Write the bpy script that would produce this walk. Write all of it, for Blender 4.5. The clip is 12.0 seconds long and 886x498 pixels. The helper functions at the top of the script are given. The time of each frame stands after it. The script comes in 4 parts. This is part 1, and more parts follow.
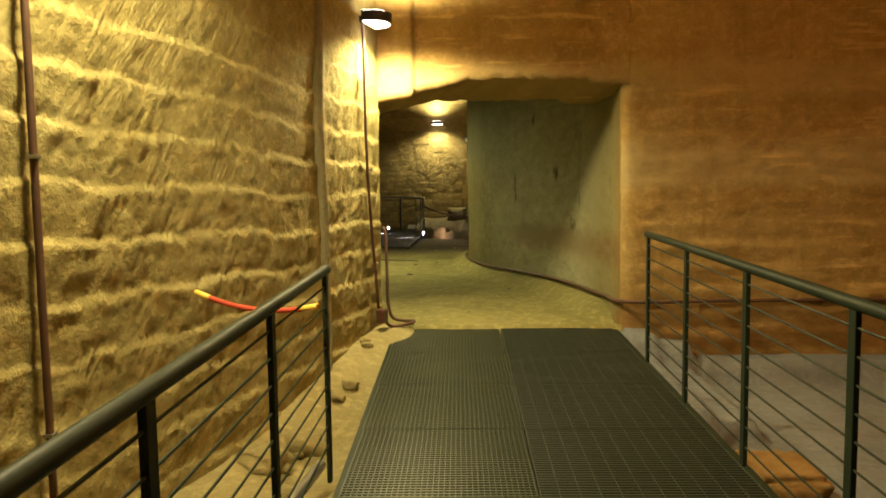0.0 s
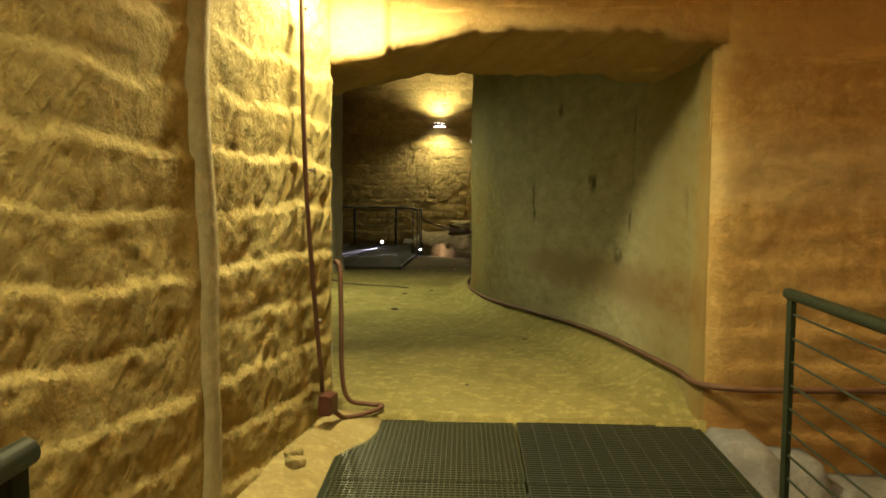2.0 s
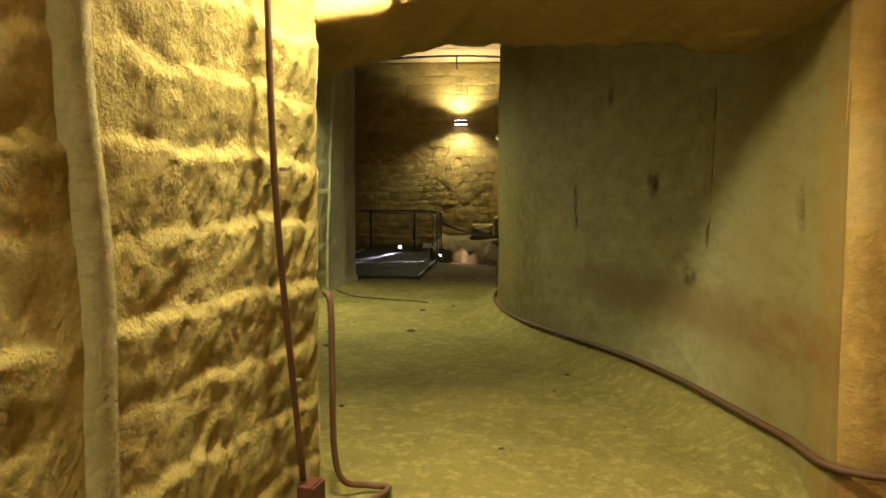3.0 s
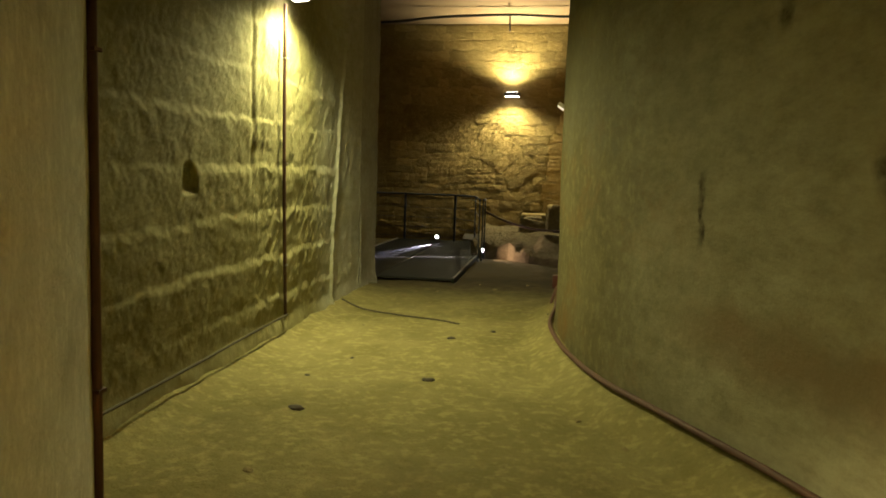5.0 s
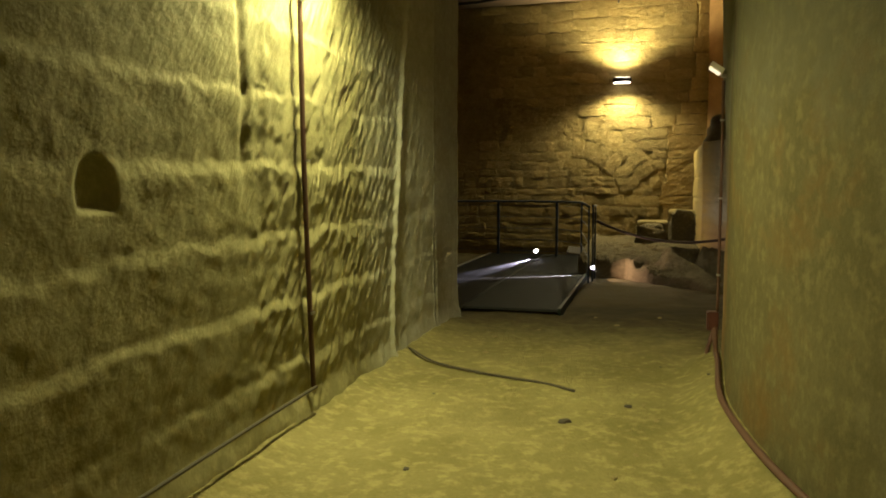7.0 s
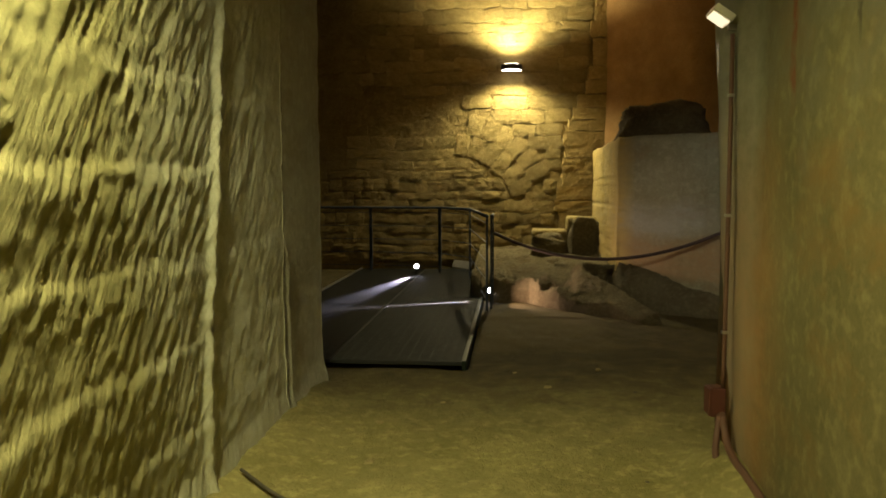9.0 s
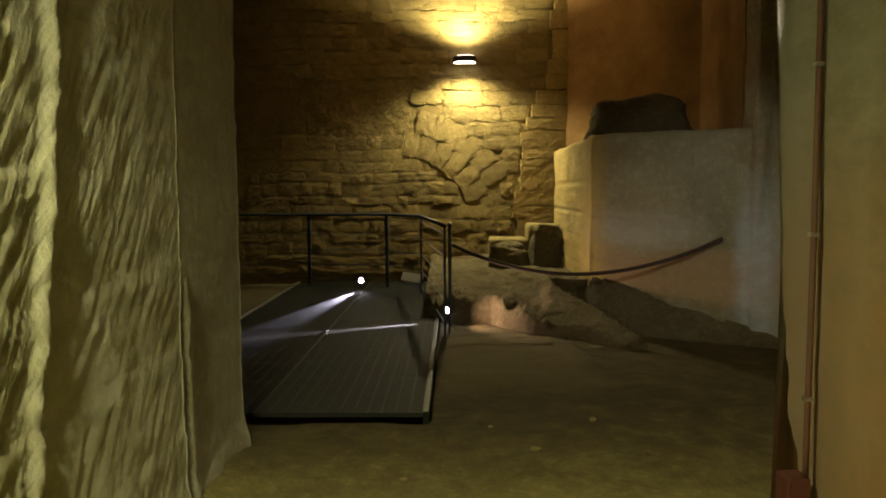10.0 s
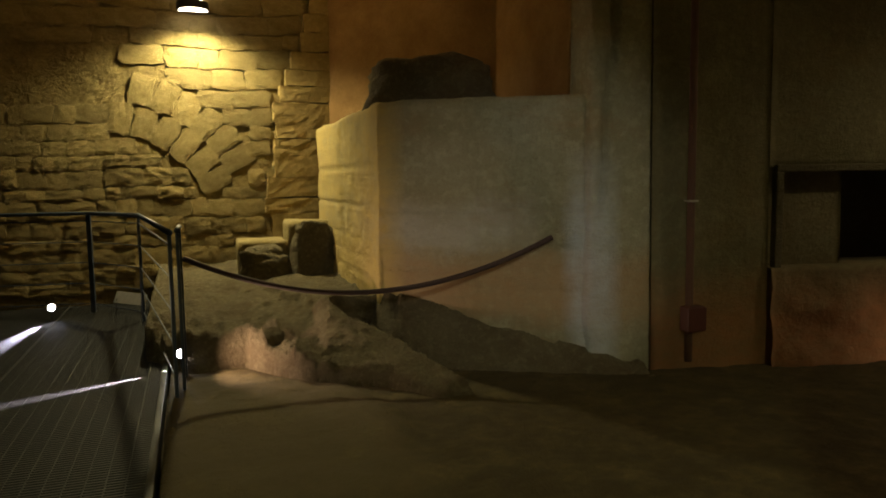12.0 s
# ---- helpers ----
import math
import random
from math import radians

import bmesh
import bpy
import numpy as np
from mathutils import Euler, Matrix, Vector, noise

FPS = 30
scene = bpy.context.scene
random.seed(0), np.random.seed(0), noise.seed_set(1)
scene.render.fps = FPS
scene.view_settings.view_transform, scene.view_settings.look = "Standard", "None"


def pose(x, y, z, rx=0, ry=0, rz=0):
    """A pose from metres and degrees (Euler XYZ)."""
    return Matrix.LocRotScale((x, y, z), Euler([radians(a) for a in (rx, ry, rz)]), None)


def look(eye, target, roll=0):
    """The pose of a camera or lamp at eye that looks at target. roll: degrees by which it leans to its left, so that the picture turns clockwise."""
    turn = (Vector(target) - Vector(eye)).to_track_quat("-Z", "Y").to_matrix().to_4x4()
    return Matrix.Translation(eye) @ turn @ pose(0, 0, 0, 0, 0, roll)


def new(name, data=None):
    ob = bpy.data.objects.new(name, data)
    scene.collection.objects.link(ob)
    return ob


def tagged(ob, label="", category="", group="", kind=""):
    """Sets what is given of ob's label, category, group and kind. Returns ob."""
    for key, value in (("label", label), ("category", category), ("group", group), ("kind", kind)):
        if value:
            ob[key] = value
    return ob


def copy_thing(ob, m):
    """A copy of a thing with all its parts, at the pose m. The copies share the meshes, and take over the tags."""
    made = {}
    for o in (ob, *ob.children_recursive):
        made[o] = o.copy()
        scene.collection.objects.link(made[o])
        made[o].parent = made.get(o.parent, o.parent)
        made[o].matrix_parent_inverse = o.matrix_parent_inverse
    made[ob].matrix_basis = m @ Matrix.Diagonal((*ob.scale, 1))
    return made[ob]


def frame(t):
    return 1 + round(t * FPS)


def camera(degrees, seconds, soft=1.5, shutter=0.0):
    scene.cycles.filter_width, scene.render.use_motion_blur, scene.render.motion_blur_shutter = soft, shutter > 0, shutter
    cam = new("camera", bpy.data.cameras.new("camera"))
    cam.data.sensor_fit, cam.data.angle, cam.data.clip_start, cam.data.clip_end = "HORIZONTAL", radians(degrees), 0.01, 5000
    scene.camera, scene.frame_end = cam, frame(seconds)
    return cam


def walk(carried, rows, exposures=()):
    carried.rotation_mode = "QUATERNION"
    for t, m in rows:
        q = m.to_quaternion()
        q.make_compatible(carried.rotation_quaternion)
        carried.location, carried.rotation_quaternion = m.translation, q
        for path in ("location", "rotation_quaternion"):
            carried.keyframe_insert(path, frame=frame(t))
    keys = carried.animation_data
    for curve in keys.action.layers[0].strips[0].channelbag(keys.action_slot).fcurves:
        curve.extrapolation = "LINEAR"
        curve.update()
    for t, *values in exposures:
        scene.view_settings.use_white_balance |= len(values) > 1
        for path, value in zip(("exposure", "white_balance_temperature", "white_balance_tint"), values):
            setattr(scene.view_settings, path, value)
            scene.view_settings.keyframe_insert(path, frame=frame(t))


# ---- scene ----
# ---------------------------------------------------------------- camera
cam = camera(63.1, 12.0, soft=1.8)
PATH = [
    (0, (0.208, 0.024, 1.435), (0.115, 2.015, 1.273), -0.8),
    (0.5, (0.235, 0.697, 1.446), (0.124, 2.689, 1.297), -0.6),
    (1, (0.269, 1.374, 1.459), (0.181, 3.368, 1.332), 0.3),
    (1.5, (0.219, 2.029, 1.465), (0.12, 4.022, 1.338), -0.4),
    (2, (0.201, 2.708, 1.473), (0.097, 4.7, 1.336), 0.4),
    (2.5, (0.095, 3.311, 1.501), (-0.019, 5.303, 1.369), -0.4),
    (3, (0.095, 4.008, 1.517), (-0.065, 5.997, 1.381), 0.2),
    (3.2, (0.071, 4.228, 1.495), (-0.092, 6.217, 1.358), 0.8),
    (4.8, (-0.054, 6.418, 1.572), (-0.288, 8.399, 1.427), 2.0),
    (5, (-0.047, 6.681, 1.569), (-0.334, 8.651, 1.38), 1.8),
    (5.5, (-0.07, 7.347, 1.532), (-0.44, 9.302, 1.326), 0.9),
    (6, (-0.11, 7.967, 1.519), (-0.631, 9.891, 1.354), 1.4),
    (6.5, (-0.298, 8.515, 1.531), (-0.852, 10.425, 1.319), -0.1),
    (6.7, (-0.357, 8.731, 1.509), (-0.916, 10.641, 1.317), -0.2),
    (8.3, (-0.893, 10.558, 1.572), (-1.29, 12.512, 1.428), -0.0),
    (8.5, (-0.966, 10.791, 1.561), (-1.315, 12.754, 1.411), 0.1),
    (9, (-1.056, 11.428, 1.576), (-1.245, 13.412, 1.406), -0.2),
    (9.5, (-1.156, 12.061, 1.569), (-1.277, 14.048, 1.376), 0.0),
    (10, (-1.268, 12.69, 1.596), (-1.296, 14.683, 1.434), -0.3),
    (10.5, (-1.244, 13.359, 1.511), (-1.147, 15.35, 1.34), -0.1),
    (11, (-1.224, 13.963, 1.513), (-0.864, 15.925, 1.373), -0.8),
    (11.5, (-1.191, 14.483, 1.56), (-0.569, 16.373, 1.364), 0.6),
    (12, (-1.208, 14.985, 1.578), (-0.553, 16.864, 1.379), -0.8),
]
walk(cam, [(t, look(eye, target, roll)) for t, eye, target, roll in PATH])


# ---------------------------------------------------------------- light
world = bpy.data.worlds.new("cave_dark")
world.use_nodes = True
world.node_tree.nodes["Background"].inputs[0].default_value = (0.02, 0.017, 0.012, 1)
world.node_tree.nodes["Background"].inputs[1].default_value = 0.02
scene.world = world
scene.view_settings.exposure = 0.0


def spot(name, eye, target, watts, colour, cone, blend=0.6, radius=0.05):
    data = bpy.data.lights.new(name, "SPOT")
    data.energy, data.color, data.spot_size, data.spot_blend, data.shadow_soft_size = watts, colour, radians(cone), blend, radius
    ob = new(name, data)
    ob.matrix_world = look(eye, target)
    return ob


WARM, PALE, GREEN, AMBER = (1.0, 0.86, 0.46), (1.0, 0.85, 0.42), (1.0, 0.93, 0.47), (1.0, 0.63, 0.25)
# wall lights: (point on the wall, normal, reach from the wall, watts down, watts up, colour, cone)
WALL_LIGHTS = [
    ((-0.86, 6.92, 3.04), (0.978, -0.21), 0.27, 610, 600, PALE, 160),
    ((-1.68, 3.00, 3.55), (0.978, -0.21), 0.45, 820, 400, PALE, 160),
    ((-2.50, 13.08, 3.22), (1, 0), 0.23, 600, 260, GREEN, 164),
    ((-1.07, 24.68, 3.70), (0, -1), 0.25, 590, 800, WARM, 149),
    # two lamps out of view, added for the warm light on the east side
    ((4.97, 3.20, 3.60), (-1, 0), 0.19, 170, 2700, AMBER, 164),
    ((4.97, 17.50, 3.22), (-1, 0), 0.19, 70, 230, (1.0, 0.8, 0.48), 164),
]
for (px, py, pz), (nx, ny), reach, down, up, colour, cone in WALL_LIGHTS:
    ex, ey = px + nx * reach, py + ny * reach
    spot("wall_light_down", (ex, ey, pz - 0.07), (ex + nx * 0.12, ey + ny * 0.12, pz - 1), down, colour, cone, 0.7, 0.1)
    spot("wall_light_up", (ex, ey, pz + 0.07), (ex + nx * 0.12, ey + ny * 0.12, pz + 1), up, colour, cone, 0.7, 0.1)
# small floor spots beside the second walkway
spot("floor_spot_beam", (-2.72, 23.66, 0.108), (-2.86, 22.9, 0.08), 5200, (0.84, 0.8, 1.0), 13, 1.0, 0.012)
spot("floor_spot_beam", (-1.38, 21.0, 0.098), (-2.05, 20.68, 0.074), 9000, (1.0, 0.88, 0.97), 10, 1.0, 0.012)
spot("floor_spot_beam", (-1.24, 20.83, 0.27), (0.4, 20.65, 0.3), 52, (1.0, 0.66, 0.46), 125, 0.8, 0.02)
# added fill that brightens the pillar, standing clear of the spotlight's own glass
spot("pillar_fill", (-0.07, 15.68, 2.40), (1.25, 20.05, 1.27), 170, (1.0, 0.94, 0.8), 40, 0.9, 0.1)
# added lamp without a fixture, for the reddish glow at the niche foot
spot("floor_spot_beam", (4.3, 18.75, 0.12), (4.2, 19.4, 0.3), 4, (1.0, 0.62, 0.42), 140, 0.8, 0.1)


# ---------------------------------------------------------------- noise on arrays
def hash2(ix, iy, seed):
    h = (ix.astype(np.int64) * 374761393 + iy.astype(np.int64) * 668265263 + seed * 974634777) & 0xFFFFFFFF
    h = ((h ^ (h >> 13)) * 1274126177) & 0xFFFFFFFF
    return ((h ^ (h >> 16)) & 0xFFFF) / 65535.0


def vnoise(x, y, seed=0):
    x, y = np.asarray(x, float), np.asarray(y, float)
    ix, iy = np.floor(x), np.floor(y)
    fx, fy = x - ix, y - iy
    fx, fy = fx * fx * (3 - 2 * fx), fy * fy * (3 - 2 * fy)
    a, b = hash2(ix, iy, seed), hash2(ix + 1, iy, seed)
    c, d = hash2(ix, iy + 1, seed), hash2(ix + 1, iy + 1, seed)
    return (a + (b - a) * fx) * (1 - fy) + (c + (d - c) * fx) * fy


def fbm(x, y, seed=0, octaves=4):
    total, amp, norm = 0, 1.0, 0
    for k in range(octaves):
        total = total + amp * vnoise(x * 2 ** k, y * 2 ** k, seed + 17 * k)
        norm, amp = norm + amp, amp * 0.5
    return total / norm - 0.5


def smooth(e0, e1, x):
    t = np.clip((x - e0) / (e1 - e0), 0, 1)
    return t * t * (3 - 2 * t)


# ---------------------------------------------------------------- materials
def nodes_of(name):
    m = bpy.data.materials.new(name)
    m.use_nodes = True
    nt = m.node_tree
    return m, nt, nt.nodes["Principled BSDF"]


def stone(name, dark, light, stain=None, rough=0.92, scale=1.0, bump=0.35, stain_amount=0.5, streak=0.0, random=0.0, speck=0.0, strokes=None, stroke_depth=1.0, drips=(), zones=(), stroke_from=None, veins=0.0):
    """Soft quarried stone: two tones at two scales, stains, grain and pits."""
    m, nt, p = nodes_of(name)
    n, l = nt.nodes, nt.links
    co = n.new("ShaderNodeTexCoord").outputs["Object"]

    def noise_node(sc, detail=6, rough_=0.6, stretch=None):
        src = co
        if stretch:
            mp = n.new("ShaderNodeMapping")
            mp.inputs["Scale"].default_value = stretch
            l.new(co, mp.inputs[0])
            src = mp.outputs[0]
        t = n.new("ShaderNodeTexNoise")
        t.inputs["Scale"].default_value, t.inputs["Detail"].default_value, t.inputs["Roughness"].default_value = sc * scale, detail, rough_
        l.new(src, t.inputs["Vector"])
        return t.outputs["Fac"]

    def ramp(fac, lo, hi):
        r = n.new("ShaderNodeMapRange")
        r.inputs["From Min"].default_value, r.inputs["From Max"].default_value = lo, hi
        r.clamp = True
        l.new(fac, r.inputs["Value"])
        return r.outputs[0]

    def mix(fac, a, b):
        x = n.new("ShaderNodeMix")
        x.data_type = "RGBA"
        for sock, v in ((x.inputs[0], fac), (x.inputs[6], a), (x.inputs[7], b)):
            if isinstance(v, (tuple, float)):
                sock.default_value = (*v, 1) if isinstance(v, tuple) else v
            else:
                l.new(v, sock)
        return x.outputs[2]

    col = mix(ramp(noise_node(1.3, 8, 0.65), 0.32, 0.68), dark, light)
    fine = ramp(noise_node(34, 5, 0.7), 0.3, 0.7)
    mul = n.new("ShaderNodeMath")
    mul.operation = "MULTIPLY"
    mul.inputs[1].default_value = 0.35
    l.new(fine, mul.inputs[0])
    col = mix(mul.outputs[0], col, tuple(c * 0.62 for c in dark))
    if speck:
        ms = n.new("ShaderNodeMath")
        ms.operation = "MULTIPLY"
        l.new(ramp(noise_node(13, 4, 0.6), 0.5, 0.66), ms.inputs[0])
        ms.inputs[1].default_value = speck
        col = mix(ms.outputs[0], col, tuple(min(1, c * 1.45) for c in light))
    if stain:
        s1 = ramp(noise_node(0.9, 7, 0.7, (1, 1, 1.6)), 0.52, 0.72)
        mu = n.new("ShaderNodeMath")
        mu.operation = "MULTIPLY"
        mu.inputs[1].default_value = stain_amount
        l.new(s1, mu.inputs[0])
        col = mix(mu.outputs[0], col, stain)
    if streak:
        s2 = ramp(noise_node(2.2, 6, 0.6, (3.0, 3.0, 0.16)), 0.55, 0.78)
        mu = n.new("ShaderNodeMath")
        mu.operation = "MULTIPLY"
        mu.inputs[1].default_value = streak
        l.new(s2, mu.inputs[0])
        col = mix(mu.outputs[0], col, tuple(c * 0.45 for c in dark))
    sep = n.new("ShaderNodeSeparateXYZ")
    l.new(co, sep.inputs[0])

    def calc(op, a, b):
        k = n.new("ShaderNodeMath")
        k.operation = op
        k.inputs[2].default_value = 0.55
        for sock, v in zip(k.inputs, (a, b)):
            if isinstance(v, (int, float)):
                sock.default_value = v
            else:
                l.new(v, sock)
        return k.outputs[0]

    # zones lay a further tone along an axis: own colour, or painted light and shade
    for tone, amount, wobble, limits in zones:
        mask = calc("MULTIPLY", calc("MULTIPLY_ADD", ramp(noise_node(4.2, 9, 0.74, (1, 1, 2.2)), 0.36, 0.62), 0.45), amount)
        shift = calc("MULTIPLY", calc("SUBTRACT", noise_node(2.1, 8, 0.72), 0.5), wobble)
        for axis, lo, hi in limits:
            mask = calc("MULTIPLY", mask, ramp(calc("ADD", sep.outputs[axis], shift), lo, hi))
        col = mix(mask, col, tone)
    if veins:
        vein = ramp(noise_node(1.0, 7, 0.66, (0.9, 0.9, 9.0)), 0.56, 0.64)
        col = mix(calc("MULTIPLY", calc("MULTIPLY", vein, ramp(noise_node(0.8, 3), 0.42, 0.6)), veins), col, tuple(min(1, c * 1.55) for c in light))
    for along, z0, z1, wide, tone in drips:
        wander = calc("MULTIPLY", calc("SUBTRACT", noise_node(3.5, 4), 0.5), 0.16)
        off = calc("ABSOLUTE", calc("ADD", calc("SUBTRACT", sep.outputs["Y"], along), wander), 0)
        body = calc("MULTIPLY", ramp(off, wide, wide * 0.35), ramp(sep.outputs["Z"], z0, z0 + 0.12))
        body = calc("MULTIPLY", body, ramp(sep.outputs["Z"], z1, z1 - 0.12))
        col = mix(calc("MULTIPLY", body, ramp(noise_node(9, 5), 0.3, 0.6)), col, tone)
    if random:
        info = n.new("ShaderNodeObjectInfo")
        hs = n.new("ShaderNodeHueSaturation")
        mr = n.new("ShaderNodeMapRange")
        mr.inputs["To Min"].default_value, mr.inputs["To Max"].default_value = 1 - random, 1 + random
        l.new(info.outputs["Random"], mr.inputs["Value"])
        l.new(mr.outputs[0], hs.inputs["Value"])
        l.new(col, hs.inputs["Color"])
        col = hs.outputs[0]
    l.new(col, p.inputs["Base Color"])
    p.inputs["Roughness"].default_value = rough
    p.inputs["Specular IOR Level"].default_value = 0.2
    bp = n.new("ShaderNodeBump")
    bp.inputs["Strength"].default_value, bp.inputs["Distance"].default_value = bump, 0.03
    add = n.new("ShaderNodeMath")
    add.operation = "MULTIPLY_ADD"
    l.new(noise_node(60, 4, 0.7), add.inputs[0])
    add.inputs[1].default_value = 0.4
    l.new(noise_node(14, 6, 0.65), add.inputs[2])
    height = add.outputs[0]
    if strokes:
        turn, squeeze = n.new("ShaderNodeMapping"), n.new("ShaderNodeMapping")
        turn.inputs["Rotation"].default_value = (radians(strokes), 0, 0)
        squeeze.inputs["Scale"].default_value = (4, 30, 4)
        l.new(co, turn.inputs[0])
        l.new(turn.outputs[0], squeeze.inputs[0])
        t = n.new("ShaderNodeTexNoise")
        t.inputs["Scale"].default_value, t.inputs["Detail"].default_value = 1.0, 3
        l.new(squeeze.outputs[0], t.inputs["Vector"])
        patch = n.new("ShaderNodeMath")
        patch.operation = "MULTIPLY"
        l.new(t.outputs["Fac"], patch.inputs[0])
        where = ramp(noise_node(1.1, 4, 0.6), 0.36, 0.58)
        l.new(calc("MULTIPLY", where, ramp(sep.outputs["Y"], *stroke_from)) if stroke_from else where, patch.inputs[1])
        more = n.new("ShaderNodeMath")
        more.operation = "MULTIPLY_ADD"
        l.new(patch.outputs[0], more.inputs[0])
        more.inputs[1].default_value = stroke_depth
        l.new(height, more.inputs[2])
        height = more.outputs[0]
    l.new(height, bp.inputs["Height"])
    l.new(bp.outputs[0], p.inputs["Normal"])
    return m


def paint(name, colour, rough=0.5, metal=0.0, wear=0.25, scale=18):
    m, nt, p = nodes_of(name)
    n, l = nt.nodes, nt.links
    t = n.new("ShaderNodeTexNoise")
    t.inputs["Scale"].default_value, t.inputs["Detail"].default_value = scale, 6
    l.new(n.new("ShaderNodeTexCoord").outputs["Object"], t.inputs["Vector"])
    x = n.new("ShaderNodeMix")
    x.data_type = "RGBA"
    x.inputs[6].default_value, x.inputs[7].default_value = (*[c * (1 - wear) for c in colour], 1), (*[min(1, c * (1 + wear)) for c in colour], 1)
    l.new(t.outputs["Fac"], x.inputs[0])
    l.new(x.outputs[2], p.inputs["Base Color"])
    r = n.new("ShaderNodeMapRange")
    r.inputs["To Min"].default_value, r.inputs["To Max"].default_value = max(0.05, rough - 0.12), min(1, rough + 0.12)
    l.new(t.outputs["Fac"], r.inputs["Value"])
    l.new(r.outputs[0], p.inputs["Roughness"])
    p.inputs["Metallic"].default_value = metal
    b = n.new("ShaderNodeBump")
    b.inputs["Strength"].default_value, b.inputs["Distance"].default_value = 0.15, 0.004
    l.new(t.outputs["Fac"], b.inputs["Height"])
    l.new(b.outputs[0], p.inputs["Normal"])
    return m


def glow(name, colour, strength):
    m, nt, p = nodes_of(name)
    p.inputs["Base Color"].default_value = (0.8, 0.8, 0.8, 1)
    p.inputs["Emission Color"].default_value = (*colour, 1)
    p.inputs["Emission Strength"].default_value = strength
    return m


TUFF = stone("cut_tuff", (0.262, 0.205, 0.070), (0.390, 0.325, 0.140), (0.225, 0.160, 0.045), bump=0.85, strokes=35, stroke_depth=0.8, speck=0.3)
# brightness put into the colour past y 14, where the lamp light runs out
LIT_TONE = (0.50, 0.51, 0.42)
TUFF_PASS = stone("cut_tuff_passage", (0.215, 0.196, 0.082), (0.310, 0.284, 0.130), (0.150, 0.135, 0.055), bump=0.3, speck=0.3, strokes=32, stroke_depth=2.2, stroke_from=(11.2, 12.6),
                  # below y 12 greyer stone, darkened further in place of weaker lamp light
                  zones=(((0.14, 0.123, 0.056), 0.5, 1.2, (("Y", 12.6, 11.2),)), (LIT_TONE, 0.9, 0.7, (("Y", 14.0, 15.2),))))
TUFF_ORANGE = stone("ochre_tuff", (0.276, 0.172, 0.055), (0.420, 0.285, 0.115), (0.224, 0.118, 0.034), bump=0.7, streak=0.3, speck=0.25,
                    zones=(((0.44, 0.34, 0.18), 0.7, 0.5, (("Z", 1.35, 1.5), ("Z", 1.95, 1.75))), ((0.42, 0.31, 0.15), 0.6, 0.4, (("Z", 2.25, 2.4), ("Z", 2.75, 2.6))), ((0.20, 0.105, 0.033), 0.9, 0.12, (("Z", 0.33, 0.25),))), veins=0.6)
RUST, DARK_MARK = (0.12, 0.035, 0.01), (0.05, 0.04, 0.02)
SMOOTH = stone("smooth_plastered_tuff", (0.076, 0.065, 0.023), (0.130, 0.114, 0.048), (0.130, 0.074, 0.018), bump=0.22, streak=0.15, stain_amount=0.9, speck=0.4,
               # lighter below y 12, darker below y 9: light and shade put into the colour
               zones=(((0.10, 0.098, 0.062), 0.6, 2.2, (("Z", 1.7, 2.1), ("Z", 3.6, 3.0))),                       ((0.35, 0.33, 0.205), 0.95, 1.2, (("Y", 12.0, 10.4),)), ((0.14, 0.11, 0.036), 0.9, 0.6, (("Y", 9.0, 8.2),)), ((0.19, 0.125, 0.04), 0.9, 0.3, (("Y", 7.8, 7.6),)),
                      # wall end paled past y 15 in place of light; orange and rust are stains
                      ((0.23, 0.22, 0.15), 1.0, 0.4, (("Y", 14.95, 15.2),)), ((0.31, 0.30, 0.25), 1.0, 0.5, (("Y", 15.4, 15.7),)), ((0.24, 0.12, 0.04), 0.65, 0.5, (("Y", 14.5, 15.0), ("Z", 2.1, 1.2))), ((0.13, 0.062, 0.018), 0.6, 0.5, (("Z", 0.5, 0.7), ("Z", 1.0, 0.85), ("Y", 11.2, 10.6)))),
               # the dark marks at y 8.97 and 7.96 lie on the crack and gouge
               drips=((14.54, 1.85, 4.0, 0.05, RUST), (8.97, 1.15, 2.35, 0.035, DARK_MARK), (7.96, 1.32, 1.6, 0.03, DARK_MARK), (13.9, 2.0, 3.4, 0.02, DARK_MARK), (9.75, 1.5, 1.78, 0.09, DARK_MARK), (10.4, 2.3, 2.55, 0.06, DARK_MARK), (9.2, 0.86, 1.12, 0.12, DARK_MARK), (10.9, 1.2, 1.7, 0.03, DARK_MARK)))
GREY = stone("grey_limed_stone", (0.225, 0.205, 0.115), (0.335, 0.315, 0.21), (0.25, 0.15, 0.07), bump=1.0, streak=0.35, stain_amount=0.7, speck=0.25,
             zones=(((0.34, 0.215, 0.105), 0.75, 0.35, (("Z", 0.3, 0.5), ("Z", 1.05, 0.85))), ((0.42, 0.41, 0.37), 0.6, 0.5, (("Z", 0.95, 1.1), ("Z", 1.5, 1.25), ("X", 1.5, 1.1))),
                    # last zone paints the far lamp's yellow light onto the pillar's left face
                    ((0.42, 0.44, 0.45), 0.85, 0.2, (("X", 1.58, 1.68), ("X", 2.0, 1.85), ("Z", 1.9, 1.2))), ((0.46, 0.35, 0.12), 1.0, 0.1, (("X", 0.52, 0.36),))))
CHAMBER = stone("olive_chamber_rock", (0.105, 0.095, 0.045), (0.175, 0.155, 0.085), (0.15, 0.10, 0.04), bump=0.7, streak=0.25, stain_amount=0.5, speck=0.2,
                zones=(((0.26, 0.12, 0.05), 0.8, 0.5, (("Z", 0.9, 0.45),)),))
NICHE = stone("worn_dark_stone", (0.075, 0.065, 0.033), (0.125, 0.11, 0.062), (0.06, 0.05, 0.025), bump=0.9)
